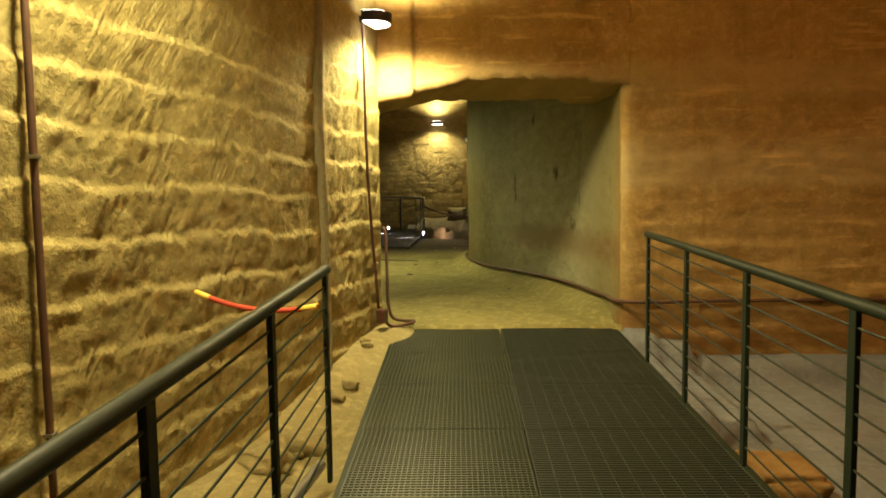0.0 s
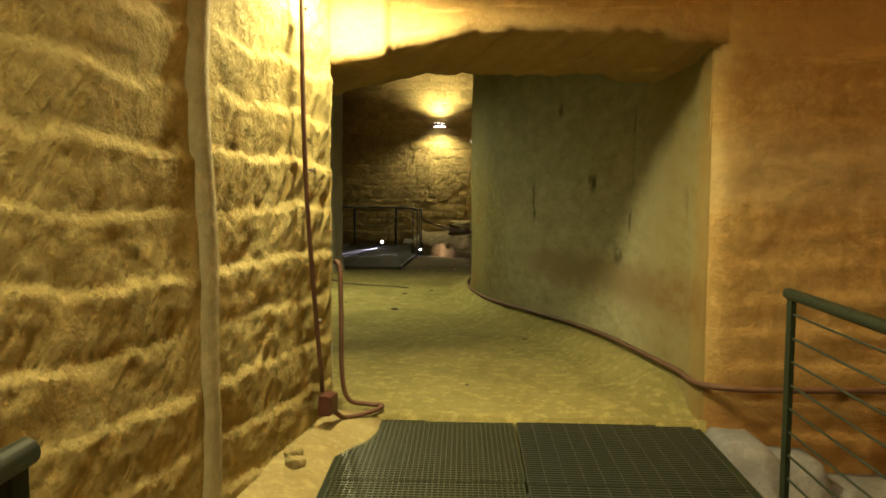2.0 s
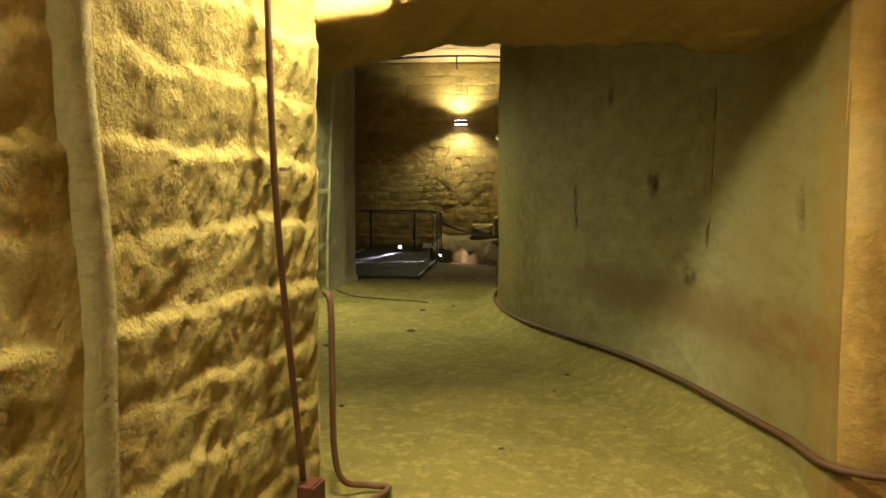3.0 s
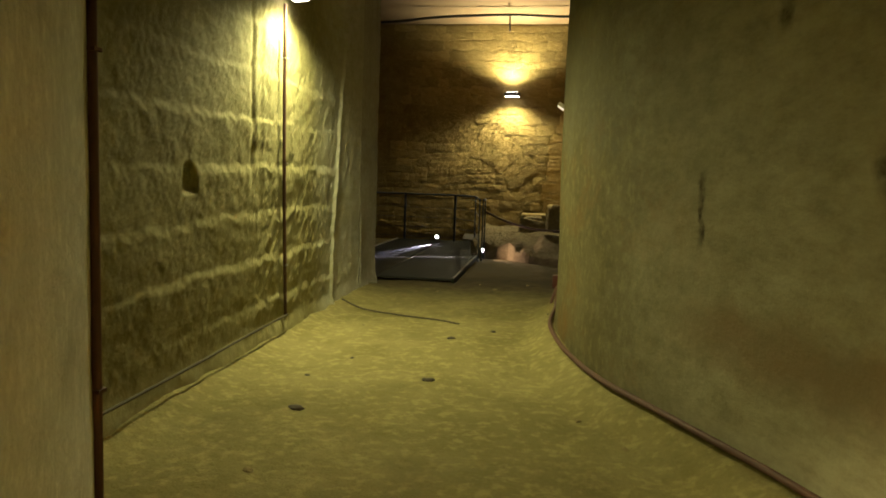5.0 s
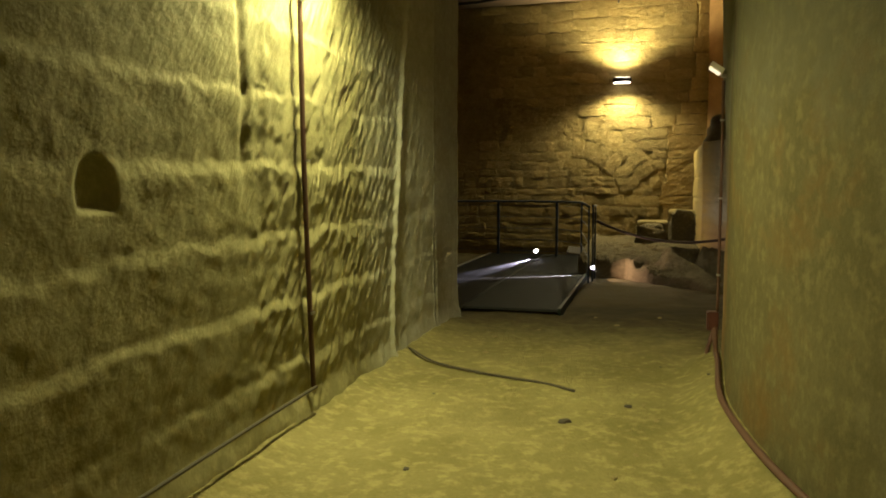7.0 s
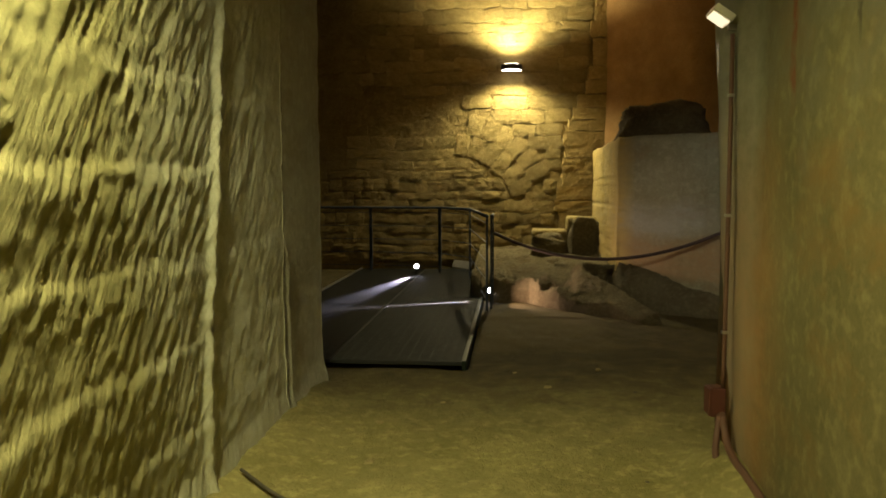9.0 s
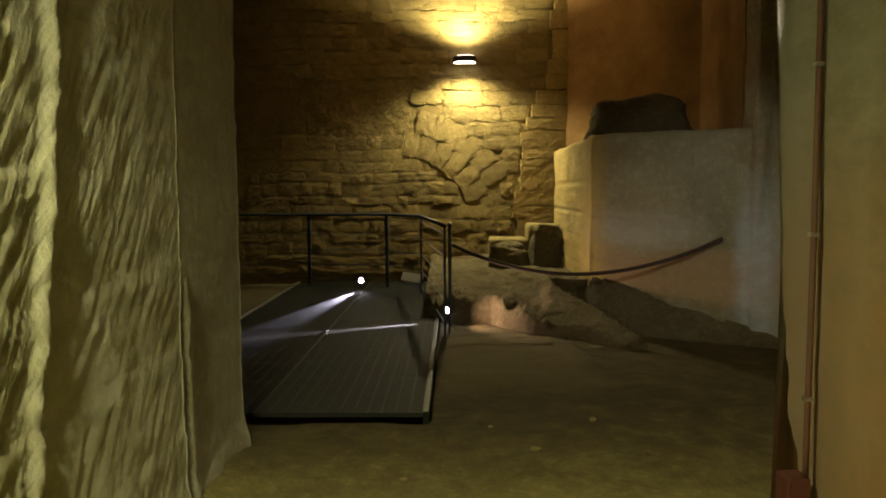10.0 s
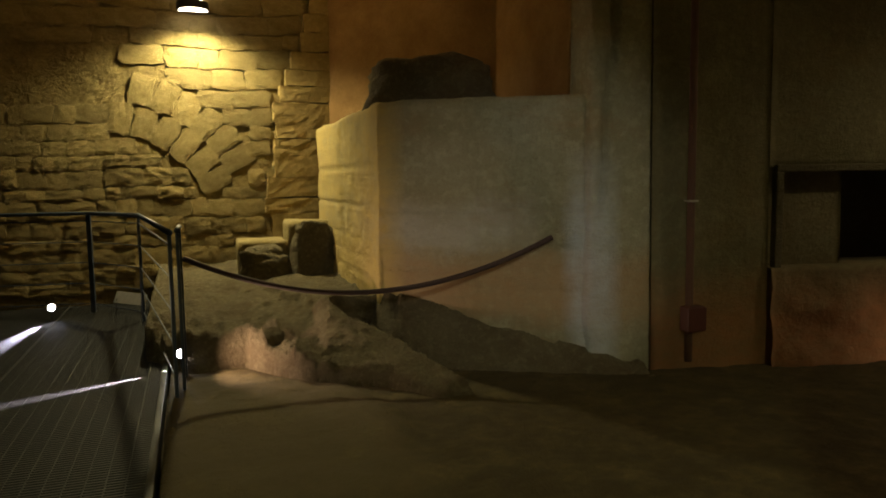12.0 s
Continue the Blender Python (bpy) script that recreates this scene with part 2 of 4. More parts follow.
JAMB = stone("grey_jamb_plaster", (0.50, 0.50, 0.40), (0.66, 0.66, 0.56), (0.20, 0.17, 0.09), bump=0.6, streak=0.25, speck=0.25)
# lightened copy of the passage tuff, the missing lamp light put into its colour
LIT_END = stone("lightened_tuff", (0.32, 0.32, 0.24), (0.44, 0.44, 0.36), (0.2, 0.17, 0.09), bump=0.5, streak=0.3, speck=0.2)
SEAM = stone("seam_filling", (0.22, 0.19, 0.10), (0.31, 0.27, 0.16), (0.17, 0.14, 0.07), bump=0.6, speck=0.2)
OCHRE = stone("ochre_rock", (0.210, 0.119, 0.042), (0.336, 0.210, 0.091), (0.140, 0.077, 0.028), bump=0.3)
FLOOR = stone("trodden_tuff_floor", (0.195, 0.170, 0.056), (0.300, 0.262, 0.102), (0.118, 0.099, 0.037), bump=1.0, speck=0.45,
              # first two zones put the dimness of the chamber into the floor colour
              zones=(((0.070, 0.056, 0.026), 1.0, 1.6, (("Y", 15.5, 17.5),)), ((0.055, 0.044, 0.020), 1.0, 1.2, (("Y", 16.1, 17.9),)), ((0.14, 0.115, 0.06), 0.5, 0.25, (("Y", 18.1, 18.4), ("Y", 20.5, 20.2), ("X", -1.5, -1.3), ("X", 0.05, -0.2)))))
SAND = stone("tuff_sand", (0.235, 0.185, 0.075), (0.330, 0.275, 0.130), (0.150, 0.105, 0.040), bump=1.0, speck=0.35)
PALESTONE = stone("pale_limestone", (0.135, 0.138, 0.145), (0.215, 0.222, 0.235), (0.115, 0.098, 0.072), bump=0.5, speck=0.2)
CUT_ROCK = stone("sawn_bedrock", (0.24, 0.17, 0.06), (0.36, 0.27, 0.11), (0.17, 0.11, 0.035), bump=0.6, speck=0.25)
RUBBLE = stone("rubble_stone", (0.200, 0.148, 0.052), (0.320, 0.252, 0.108), (0.130, 0.084, 0.028), scale=1.8, bump=0.8, speck=0.25, random=0.22)
MORTAR = stone("rubble_mortar", (0.170, 0.126, 0.047), (0.270, 0.208, 0.084), (0.110, 0.076, 0.028), bump=1.3, speck=0.3)
ROCK = stone("bedrock", (0.098, 0.080, 0.042), (0.175, 0.148, 0.085), (0.070, 0.046, 0.022), bump=1.4, streak=0.2, stain_amount=0.8, speck=0.3, scale=1.6)
CEIL = stone("vault_plaster", (0.276, 0.192, 0.120), (0.360, 0.270, 0.180), (0.216, 0.132, 0.072), bump=0.4)
GREEN_PAINT = paint("dark_green_painted_steel", (0.013, 0.019, 0.011), 0.5, 0.0, 0.45, 40)
BLUE_PAINT = paint("dark_blue_painted_steel", (0.03, 0.045, 0.07), 0.45)
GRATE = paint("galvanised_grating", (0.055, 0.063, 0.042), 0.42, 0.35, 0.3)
# darker copy of the grating, the far walkway's dimness put into the colour
GRATE_FAR = paint("darkened_grating", (0.017, 0.018, 0.016), 0.7, 0.1, 0.35)
GREEN_PAINT.node_tree.nodes["Principled BSDF"].inputs["Specular IOR Level"].default_value = 0.2
GRATE_DARK = paint("dull_galvanised_grating", (0.042, 0.05, 0.038), 0.5, 0.35, 0.3)
STEEL = paint("bare_steel", (0.42, 0.4, 0.34), 0.35, 0.9)
DUSTY = paint("dusty_cable", (0.055, 0.045, 0.022), 0.8)
CONDUIT = paint("red_brown_conduit", (0.085, 0.038, 0.02), 0.68, 0.0, 0.35)
BOX = paint("red_junction_box", (0.075, 0.023, 0.015), 0.5)
BLACK = paint("black_iron", (0.02, 0.018, 0.016), 0.5, 0.0)
ROPE_RED = paint("red_barrier_rope", (0.45, 0.05, 0.02), 0.8)
ROPE_DARK = paint("dark_barrier_rope", (0.045, 0.025, 0.02), 0.85)
BRASS = paint("yellow_rope_end", (0.75, 0.5, 0.08), 0.45)
WHITE = paint("white_lamp_housing", (0.7, 0.68, 0.62), 0.4)
PANEL = paint("grey_panel_face", (0.3, 0.29, 0.26), 0.5)
LENS_WARM = glow("lit_lamp_lens", (1.0, 0.86, 0.7), 14)
# weak emission stands in for warm light reflected in the glass
LENS_DIM = glow("dim_flood_glass", (1.0, 0.82, 0.55), 1.2)
LENS_COOL = glow("lit_floor_lens", (0.92, 0.9, 1.0), 60)
DARK_STAIN = paint("dark_debris", (0.06, 0.05, 0.03), 0.9)


# ---------------------------------------------------------------- mesh helpers
def mesh_ob(name, verts, faces, material, parent=None, label="", smooth_shade=True):
    me = bpy.data.meshes.new(name)
    me.from_pydata([tuple(v) for v in verts], [], faces)
    me.materials.append(material)
    me.polygons.foreach_set("use_smooth", [smooth_shade] * len(me.polygons))
    me.update()
    ob = new(name, me)
    if parent:
        ob.parent = parent
    return tagged(ob, label)


def part(name, bm, material, parent=None, label="", smooth_shade=False):
    me = bpy.data.meshes.new(name)
    bmesh.ops.recalc_face_normals(bm, faces=bm.faces)
    bm.to_mesh(me)
    bm.free()
    me.materials.append(material)
    if smooth_shade:
        me.polygons.foreach_set("use_smooth", [True] * len(me.polygons))
    ob = new(name, me)
    if parent:
        ob.parent = parent
    return tagged(ob, label)


def box(bm, lo, hi, bevel=0.0, m=None):
    geom = bmesh.ops.create_cube(bm, size=1)["verts"]
    size = [b - a for a, b in zip(lo, hi)]
    mid = [(a + b) / 2 for a, b in zip(lo, hi)]
    bmesh.ops.transform(bm, matrix=Matrix.Translation(mid) @ Matrix.Diagonal((*size, 1)), verts=geom)
    if bevel:
        edges = list({e for v in geom for e in v.link_edges})
        out = bmesh.ops.bevel(bm, geom=edges, offset=bevel, segments=2, affect="EDGES", profile=0.6)
        geom = list({v for f in out["faces"] for v in f.verts} | {v for v in geom if v.is_valid})
    if m:
        bmesh.ops.transform(bm, matrix=m, verts=geom)
    return geom


def tube(bm, points, radius, sides=10, closed_ends=True):
    """A round bar along points."""
    pts = [Vector(p) for p in points]
    rings = []
    for i, p in enumerate(pts):
        d = (pts[min(i + 1, len(pts) - 1)] - pts[max(i - 1, 0)]).normalized()
        ref = Vector((0, 0, 1)) if abs(d.z) < 0.9 else Vector((1, 0, 0))
        a = d.cross(ref).normalized()
        b = d.cross(a)
        rings.append([bm.verts.new(p + radius * (a * math.cos(k * math.tau / sides) + b * math.sin(k * math.tau / sides))) for k in range(sides)])
    for r, q in zip(rings, rings[1:]):
        for k in range(sides):
            bm.faces.new((r[k], r[(k + 1) % sides], q[(k + 1) % sides], q[k]))
    if closed_ends:
        bm.faces.new(rings[0])
        bm.faces.new(rings[-1][::-1])


def bend(points, per=8):
    """A smooth curve through points."""
    pts = [Vector(p) for p in points]
    ext = [2 * pts[0] - pts[1], *pts, 2 * pts[-1] - pts[-2]]
    out = []
    for i in range(1, len(ext) - 2):
        p0, p1, p2, p3 = ext[i - 1:i + 3]
        for k in range(per):
            t = k / per
            out.append(0.5 * (2 * p1 + (p2 - p0) * t + (2 * p0 - 5 * p1 + 4 * p2 - p3) * t * t + (3 * p1 - p0 - 3 * p2 + p3) * t ** 3))
    return out + [pts[-1]]


def sag(a, b, drop, n=18):
    a, b = Vector(a), Vector(b)
    return [a.lerp(b, k / n) - Vector((0, 0, drop * 4 * (k / n) * (1 - k / n))) for k in range(n + 1)]


def thing(name, label, category, at=(0, 0, 0), group=""):
    ob = new(name)
    ob.location = at
    ob.empty_display_size = 0.1
    return tagged(ob, label, category, group)


# the far chamber keeps its own plan, shifted and stretched to fit the camera's view
FAR = Matrix.Translation((0, -1.473, 0)) @ Matrix.Diagonal((1, 1.02, 0.975, 1))


def far(ob):
    ob.matrix_basis = FAR @ ob.matrix_basis
    return ob


def sheet(name, line, z0, z1, step, relief, material, side=1, thick=0.4, curved=False, zstep=None):
    """A thick wall along a line on plan, its seen face (left of the line for side 1) cut by relief(s, z)."""
    pts = [Vector((*p, 0)) for p in line]
    if curved:
        pts = bend(pts, 12)
    run = [0.0]
    for a, b in zip(pts, pts[1:]):
        run.append(run[-1] + (b - a).length)
    n = max(2, int(run[-1] / step))
    s = np.linspace(0, run[-1], n + 1)
    px, py = np.interp(s, run, [p.x for p in pts]), np.interp(s, run, [p.y for p in pts])
    tx, ty = np.gradient(px), np.gradient(py)
    ln = np.hypot(tx, ty)
    nx, ny = -ty / ln * side, tx / ln * side
    z = np.linspace(z0, z1, max(2, int((z1 - z0) / (zstep or step))) + 1)
    S, Z = np.meshgrid(s, z, indexing="ij")
    d = relief(S, Z, px[:, None] + 0 * Z, py[:, None] + 0 * Z) + 0 * Z
    X, Y = px[:, None] + nx[:, None] * d, py[:, None] + ny[:, None] * d
    front = np.stack([X, Y, Z], -1).reshape(-1, 3)
    bx, by = px - nx * thick, py - ny * thick
    back = np.concatenate([np.stack([bx, by, 0 * bx + z0], -1), np.stack([bx, by, 0 * bx + z1], -1)])
    nz, nn = len(z), n + 1
    idx = np.arange(nn * nz).reshape(nn, nz)
    q = np.stack([idx[:-1, :-1], idx[1:, :-1], idx[1:, 1:], idx[:-1, 1:]], -1).reshape(-1, 4)
    if side < 0:
        q = q[:, ::-1]
    faces = q.tolist()
    B, T = nn * nz, nn * nz + nn
    for i in range(n):
        faces.append([B + i, B + i + 1, T + i + 1, T + i][::-side or 1])
        faces.append([idx[i, 0], B + i, B + i + 1, idx[i + 1, 0]][::side])
        faces.append([idx[i, -1], idx[i + 1, -1], T + i + 1, T + i][::side])
    faces.append([B, *idx[0].tolist(), T])
    faces.append([B + n, *idx[-1].tolist(), T + n][::-1])
    faces = [[int(v) for v in f] for f in faces]
    ob = mesh_ob(name, np.concatenate([front, back]), faces, material)
    return tagged(ob, kind="structure")


def ground(name, x0, x1, y0, y1, step, height, material, deep=0.4, kind="structure"):
    """A slab whose top follows height(x, y)."""
    xs, ys = np.linspace(x0, x1, max(2, int((x1 - x0) / step)) + 1), np.linspace(y0, y1, max(2, int((y1 - y0) / step)) + 1)
    X, Y = np.meshgrid(xs, ys, indexing="ij")
    Z = height(X, Y) + 0 * X
    top = np.stack([X, Y, Z], -1).reshape(-1, 3)
    idx = np.arange(X.size).reshape(X.shape)
    faces = np.stack([idx[:-1, :-1], idx[1:, :-1], idx[1:, 1:], idx[:-1, 1:]], -1).reshape(-1, 4).tolist()
    rim = idx[:, 0].tolist() + idx[-1, 1:].tolist() + idx[-2::-1, -1].tolist() + idx[0, -2:0:-1].tolist()
    low = float(Z.min()) - deep
    base = len(top)
    bottom = np.array([[top[i][0], top[i][1], low] for i in rim])
    k = len(rim)
    for i in range(k):
        j = (i + 1) % k
        faces.append([rim[i], base + i, base + j, rim[j]])
    faces.append([base + i for i in range(k)][::-1])
    ob = mesh_ob(name, np.concatenate([top, bottom]), faces, material)
    return tagged(ob, kind=kind)


# ---------------------------------------------------------------- relief of the quarried faces
def courses(S, Z, height=0.275, depth=0.035, seed=1, tilt=0.0):
    """Cut courses of uneven depth: most stand out under a ragged upper edge."""
    zz = Z + tilt * S + 0.06 * fbm(S * 0.7, Z * 0.4, seed, 3) + 0.09 * fbm(S * 3.0, Z * 1.5, seed + 5, 4) + 0.05 * fbm(S * 12, Z * 5, seed + 6, 3)
    f = zz / height
    row = np.floor(f)
    u = f - row
    amp = 0.25 + 1.1 * vnoise(S * 0.9 + row * 7.3, row * 3.1, seed + 9)
    edge = 0.8 + 0.14 * vnoise(S * 4, row, seed + 13)
    prof = np.where(u > edge, (1 - u) / (1 - edge), (u / edge) ** 0.8)
    crumb = np.exp(-((u - edge) / 0.16) ** 2) * fbm(S * 17, Z * 17, seed + 21, 3)
    return depth * (amp * prof - 0.35 + 0.65 * crumb)


def picks(S, Z, angle=62, width=0.06, length=0.45, depth=0.014, seed=3):
    """Slanting pick strokes."""
    a = radians(angle)
    wob = 0.25 * fbm(S * 0.9, Z * 0.9, seed + 40, 2)
    u = S * math.sin(a) - Z * math.cos(a) + wob * 0.5
    w = S * math.cos(a) + Z * math.sin(a)
    r = 1 - np.abs(2 * vnoise(u / width, w / length, seed) - 1)
    m = smooth(-0.25, 0.2, fbm(S * 0.6, Z * 0.6, seed + 11, 3))
    return depth * (r - 0.5) * (0.35 + 0.65 * m)


def chisel(S, Z, angle=60, width=0.05, length=0.24, depth=0.014, seed=5):
    """Rows of short blunt strokes, each a shallow trough, deepest where the tool struck."""
    a = radians(angle)
    u = (S * math.sin(a) - Z * math.cos(a) + 0.1 * fbm(S * 1.1, Z * 1.1, seed + 40, 3) + 0.02 * fbm(S * 7, Z * 7, seed + 41, 2)) / width
    w = (S * math.cos(a) + Z * math.sin(a)) / length
    col = np.floor(u)
    v = w + hash2(col, 0 * col, seed) + 0.5 * fbm(S * 2, Z * 2, seed + 42, 2)
    seg = np.floor(v)
    fu, t = u - col, v - seg
    across = 1 - (2 * fu - 1) ** 2
    along = smooth(0.0, 0.25, 1 - t) * (0.35 + 0.65 * (t ** 0.8))
    patch = smooth(-0.22, 0.12, fbm(S * 0.8, Z * 0.8, seed + 43, 3))
    return -depth * across * along * (0.3 + hash2(col, seg, seed + 1)) * (0.3 + 0.7 * patch)


def rough_wall(S, Z, X, Y):
    d = courses(S, Z, 0.275, 0.025, 1, 0.02) + chisel(S, Z, 56, 0.05, 0.3, 0.009, 3) + picks(S, Z, 66, 0.1, 0.5, 0.010, 4)
    d = d + 0.05 * fbm(S * 0.5, Z * 0.5, 21, 3) + 0.016 * fbm(S * 10, Z * 13, 22, 4)
    crease = np.exp(-((Y - 5.97 - 0.04 * np.sin(Z * 2.2)) / 0.055) ** 2)
    flat = np.exp(-((Y - 5.97) / 0.1) ** 2)
    d = d * (1 - 0.9 * flat) - 0.012 * crease
    return d * smooth(7.5, 7.25, Y) + 0


def passage_wall(S, Z, X, Y):
    carved = smooth(12.1, 12.9, Y + 0.25 * fbm(Y * 2, Z * 2, 71, 3)) * (1 - 0.75 * smooth(15.7, 16.2, Y))
    near = np.exp(-((Y - 13.4) / 1.8) ** 2)
    d = courses(S, Z, 0.4, 0.015, 31, -0.015) * (0.95 + 0.05 * carved) * (1 - 0.5 * smooth(14.8, 15.0, Y))
    d = d + (chisel(S, Z, 62, 0.045, 0.3, 0.015, 33) + chisel(S, Z, 52, 0.085, 0.5, 0.010, 34) + 0.010) * carved * (0.75 + 0.25 * near)
    d = d + chisel(S, Z, 60, 0.06, 0.3, 0.004, 38) * (1 - carved)
    d = d + 0.04 * fbm(Y * 0.6, Z * 0.6, 35, 3) + 0.014 * fbm(Y * 7, Z * 9, 36, 4)
    d = d + 0.008 * smooth(12.66, 12.72, Y) * np.exp(-((Y - 12.72) / 0.5) ** 2) * smooth(1.2, 1.5, Z)
    d = d + 0.035 * np.exp(-((Y - 14.93 - 0.15 * (Z - 1.45) - 0.04 * fbm(Z * 5, Z * 0, 39, 3)) / 0.026) ** 2)
    d = d + 0.035 * np.exp(-((Y - 16.1) / 0.03) ** 2) * smooth(1.3, 1.0, Z)
    d = d - 0.018 * np.exp(-((Y - 12.5 - 0.05 * fbm(Z * 3, Z * 0, 40, 3)) / 0.035) ** 2) * smooth(1.35, 1.7, Z)
    hole = smooth(1.0, 0.75, np.hypot((Y - 11.41) / 0.12, (Z - 1.5) / 0.15)) * smooth(1.42, 1.445, Z)
    d = d - 0.034 * hole
    return d + 0.06 * smooth(0.25, 0.05, Z) * (0.5 + fbm(Y * 5, Z, 37, 3))


def plaster(S, Z, X, Y):
    d = 0.05 * fbm(S * 0.45, Z * 0.45, 51, 3) + 0.012 * fbm(S * 2.2, Z * 2.2, 52, 4)
    pit = smooth(1.0, 0.3, np.hypot((Y - 7.93) / 0.03, (Z - 1.43) / 0.06))
    return d - 0.06 * pit


def curved_plaster(S, Z, X, Y):
    d = plaster(S, Z, X, Y) + 0.02 * fbm(S * 1.4, Z * 1.4, 54, 3)
    crack = np.exp(-((Y - 8.98 - 0.03 * fbm(Z * 4, Z * 0, 55, 2)) / 0.03) ** 2) * smooth(1.25, 1.5, Z) * smooth(2.4, 2.2, Z)
    gouge = np.exp(-((Y - 7.95 - 0.08 * (Z - 1.5)) / 0.025) ** 2) * smooth(1.32, 1.4, Z) * smooth(1.62, 1.5, Z)
    return d - 0.03 * crack - 0.06 * gouge + (0.055 * (np.minimum(Z, 2.6) - 1.4) + 0.035 * fbm(Z * 2.5, Z * 0, 56, 4)) * smooth(15.2, 15.8, Y)


def layered(S, Z, X, Y):
    d = courses(S, Z, 0.22, 0.026, 61, 0.0) * (0.6 + 0.8 * vnoise(S * 0.7, Z * 0.5, 66))
    return d + 0.06 * fbm(S * 0.6, Z * 1.1, 62, 4) + 0.04 * fbm(S * 4, Z * 8, 63, 4)


def layered_to_corner(S, Z, X, Y):
    return layered(S, Z, X, Y) * (0.12 + 0.88 * smooth(1.68, 2.0, X))


def lumpy(S, Z, X, Y):
    return 0.12 * fbm(S * 0.6, Z * 0.6, 81, 4) + 0.02 * fbm(S * 5, Z * 5, 82, 3)


# ---------------------------------------------------------------- large structure
TOP = 5.65
LEFT = [(-3.27, -4.3), (-0.77, 7.36)]
sheet("wall_west_quarried", LEFT, -0.9, TOP, 0.018, rough_wall, TUFF, side=-1)
sheet("wall_jamb", [(-0.79, 7.38), (-1.86, 9.36), (-1.96, 9.46), (-2.62, 9.52)], -0.3, TOP, 0.04, plaster, JAMB, side=-1, thick=0.3)
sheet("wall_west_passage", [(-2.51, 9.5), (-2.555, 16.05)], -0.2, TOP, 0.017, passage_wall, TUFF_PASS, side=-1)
sheet("wall_west_passage_end", [(-2.555, 16.05), (-2.565, 17.02)], -0.2, TOP, 0.03, passage_wall, LIT_END, side=-1)
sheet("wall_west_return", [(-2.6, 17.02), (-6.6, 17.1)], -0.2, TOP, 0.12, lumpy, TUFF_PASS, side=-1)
RIGHT = [(1.668, 7.47), (1.66, 7.7), (1.65, 8.0), (1.42, 9.2), (1.16, 10.05), (0.77, 10.95), (0.41, 11.75), (0.21, 12.5), (0.10, 13.2), (0.05, 13.9), (0.11, 14.8), (0.15, 15.4), (0.2, 15.95)]
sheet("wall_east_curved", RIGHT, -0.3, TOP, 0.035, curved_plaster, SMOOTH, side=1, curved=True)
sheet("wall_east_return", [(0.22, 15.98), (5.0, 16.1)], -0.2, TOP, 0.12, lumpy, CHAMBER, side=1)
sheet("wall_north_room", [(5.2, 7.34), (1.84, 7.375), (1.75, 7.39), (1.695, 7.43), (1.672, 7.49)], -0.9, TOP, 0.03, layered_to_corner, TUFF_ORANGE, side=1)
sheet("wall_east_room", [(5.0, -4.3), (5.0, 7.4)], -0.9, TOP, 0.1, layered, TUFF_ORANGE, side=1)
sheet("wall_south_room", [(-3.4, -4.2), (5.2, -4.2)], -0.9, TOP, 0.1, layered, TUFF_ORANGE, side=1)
far(sheet("wall_masonry_backing", [(0.5, 25.75), (-6.6, 25.75)], -0.3, TOP, 0.035, lambda S, Z, X, Y: 0.035 * fbm(S * 5, Z * 5, 91, 5), MORTAR, side=1))
far(sheet("wall_west_far", [(-6.5, 25.9), (-6.5, 18.0)], -0.3, TOP, 0.12, lumpy, MORTAR, side=1))
sheet("wall_east_far", [(5.0, 15.6), (5.0, 19.7)], -0.3, TOP, 0.12, lumpy, CHAMBER, side=1)


def lintel():
    """The rock left standing over the opening: face, underside and back in one body."""
    v_steps = [("face", t) for t in np.linspace(TOP, 0, 44)] + [("under", t) for t in np.linspace(0.04, 1, 16)] + [("back", t) for t in np.linspace(0.03, 1, 10)]
    u = np.linspace(0, 1, 90)
    verts, faces = [], []
    for kind, t in v_steps:
        for k in u:
            x_front = -0.86 + k * (1.74 + 0.86)
            edge = np.interp(x_front, [-0.8, -0.42, -0.38, 0.08, 0.16, 1.36, 1.40, 1.8], [2.33, 2.38, 2.42, 2.52, 2.56, 2.54, 2.49, 2.46])
            edge += 0.06 * fbm(np.array(x_front * 11), np.array(0.5), 101, 4)
            lap = np.interp(x_front, [-0.8, -0.42, -0.4, 2], [-0.04, 0.0, 0.05, 0.0])
            if kind == "face":
                z = edge + (TOP - edge) * t / TOP
                y = 7.4 + lap - 0.02 - 0.05 * fbm(np.array(x_front * 1.2), np.array(z * 1.2), 102, 4) - 0.02 * float(abs(((z * 1.15) % 1) - 0.5) < 0.03) * -1
            elif kind == "under":
                y, z = 7.4 + lap + t * 1.2, edge - 0.07 * t + 0.03 * fbm(np.array(x_front * 3), np.array(t * 4), 103, 3)
            else:
                y, z = 8.6 + lap, edge - 0.07 + (TOP - edge + 0.07) * t
            back = min(1, max(0, (y - 7.4) / 1.2))
            left, right = -0.86 - 0.62 * back, 1.74 - 0.12 * back
            verts.append((left + k * (right - left), float(y), float(z)))
    n = len(u)
    for i in range(len(v_steps) - 1):
        for j in range(n - 1):
            faces.append((i * n + j, (i + 1) * n + j, (i + 1) * n + j + 1, i * n + j + 1))
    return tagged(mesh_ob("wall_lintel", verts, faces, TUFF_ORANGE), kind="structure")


lintel()

# ceilings
tagged(ground("ceiling_room", -3.6, 5.4, -4.5, 7.6, 0.3, lambda X, Y: TOP + 0.02 + 0 * X, CEIL, 0.25), kind="structure")
tagged(ground("ceiling_passage", -6.8, 5.4, 7.61, 26.1, 0.3, lambda X, Y: TOP + 0.02 + 0 * X, CEIL, 0.25), kind="structure")


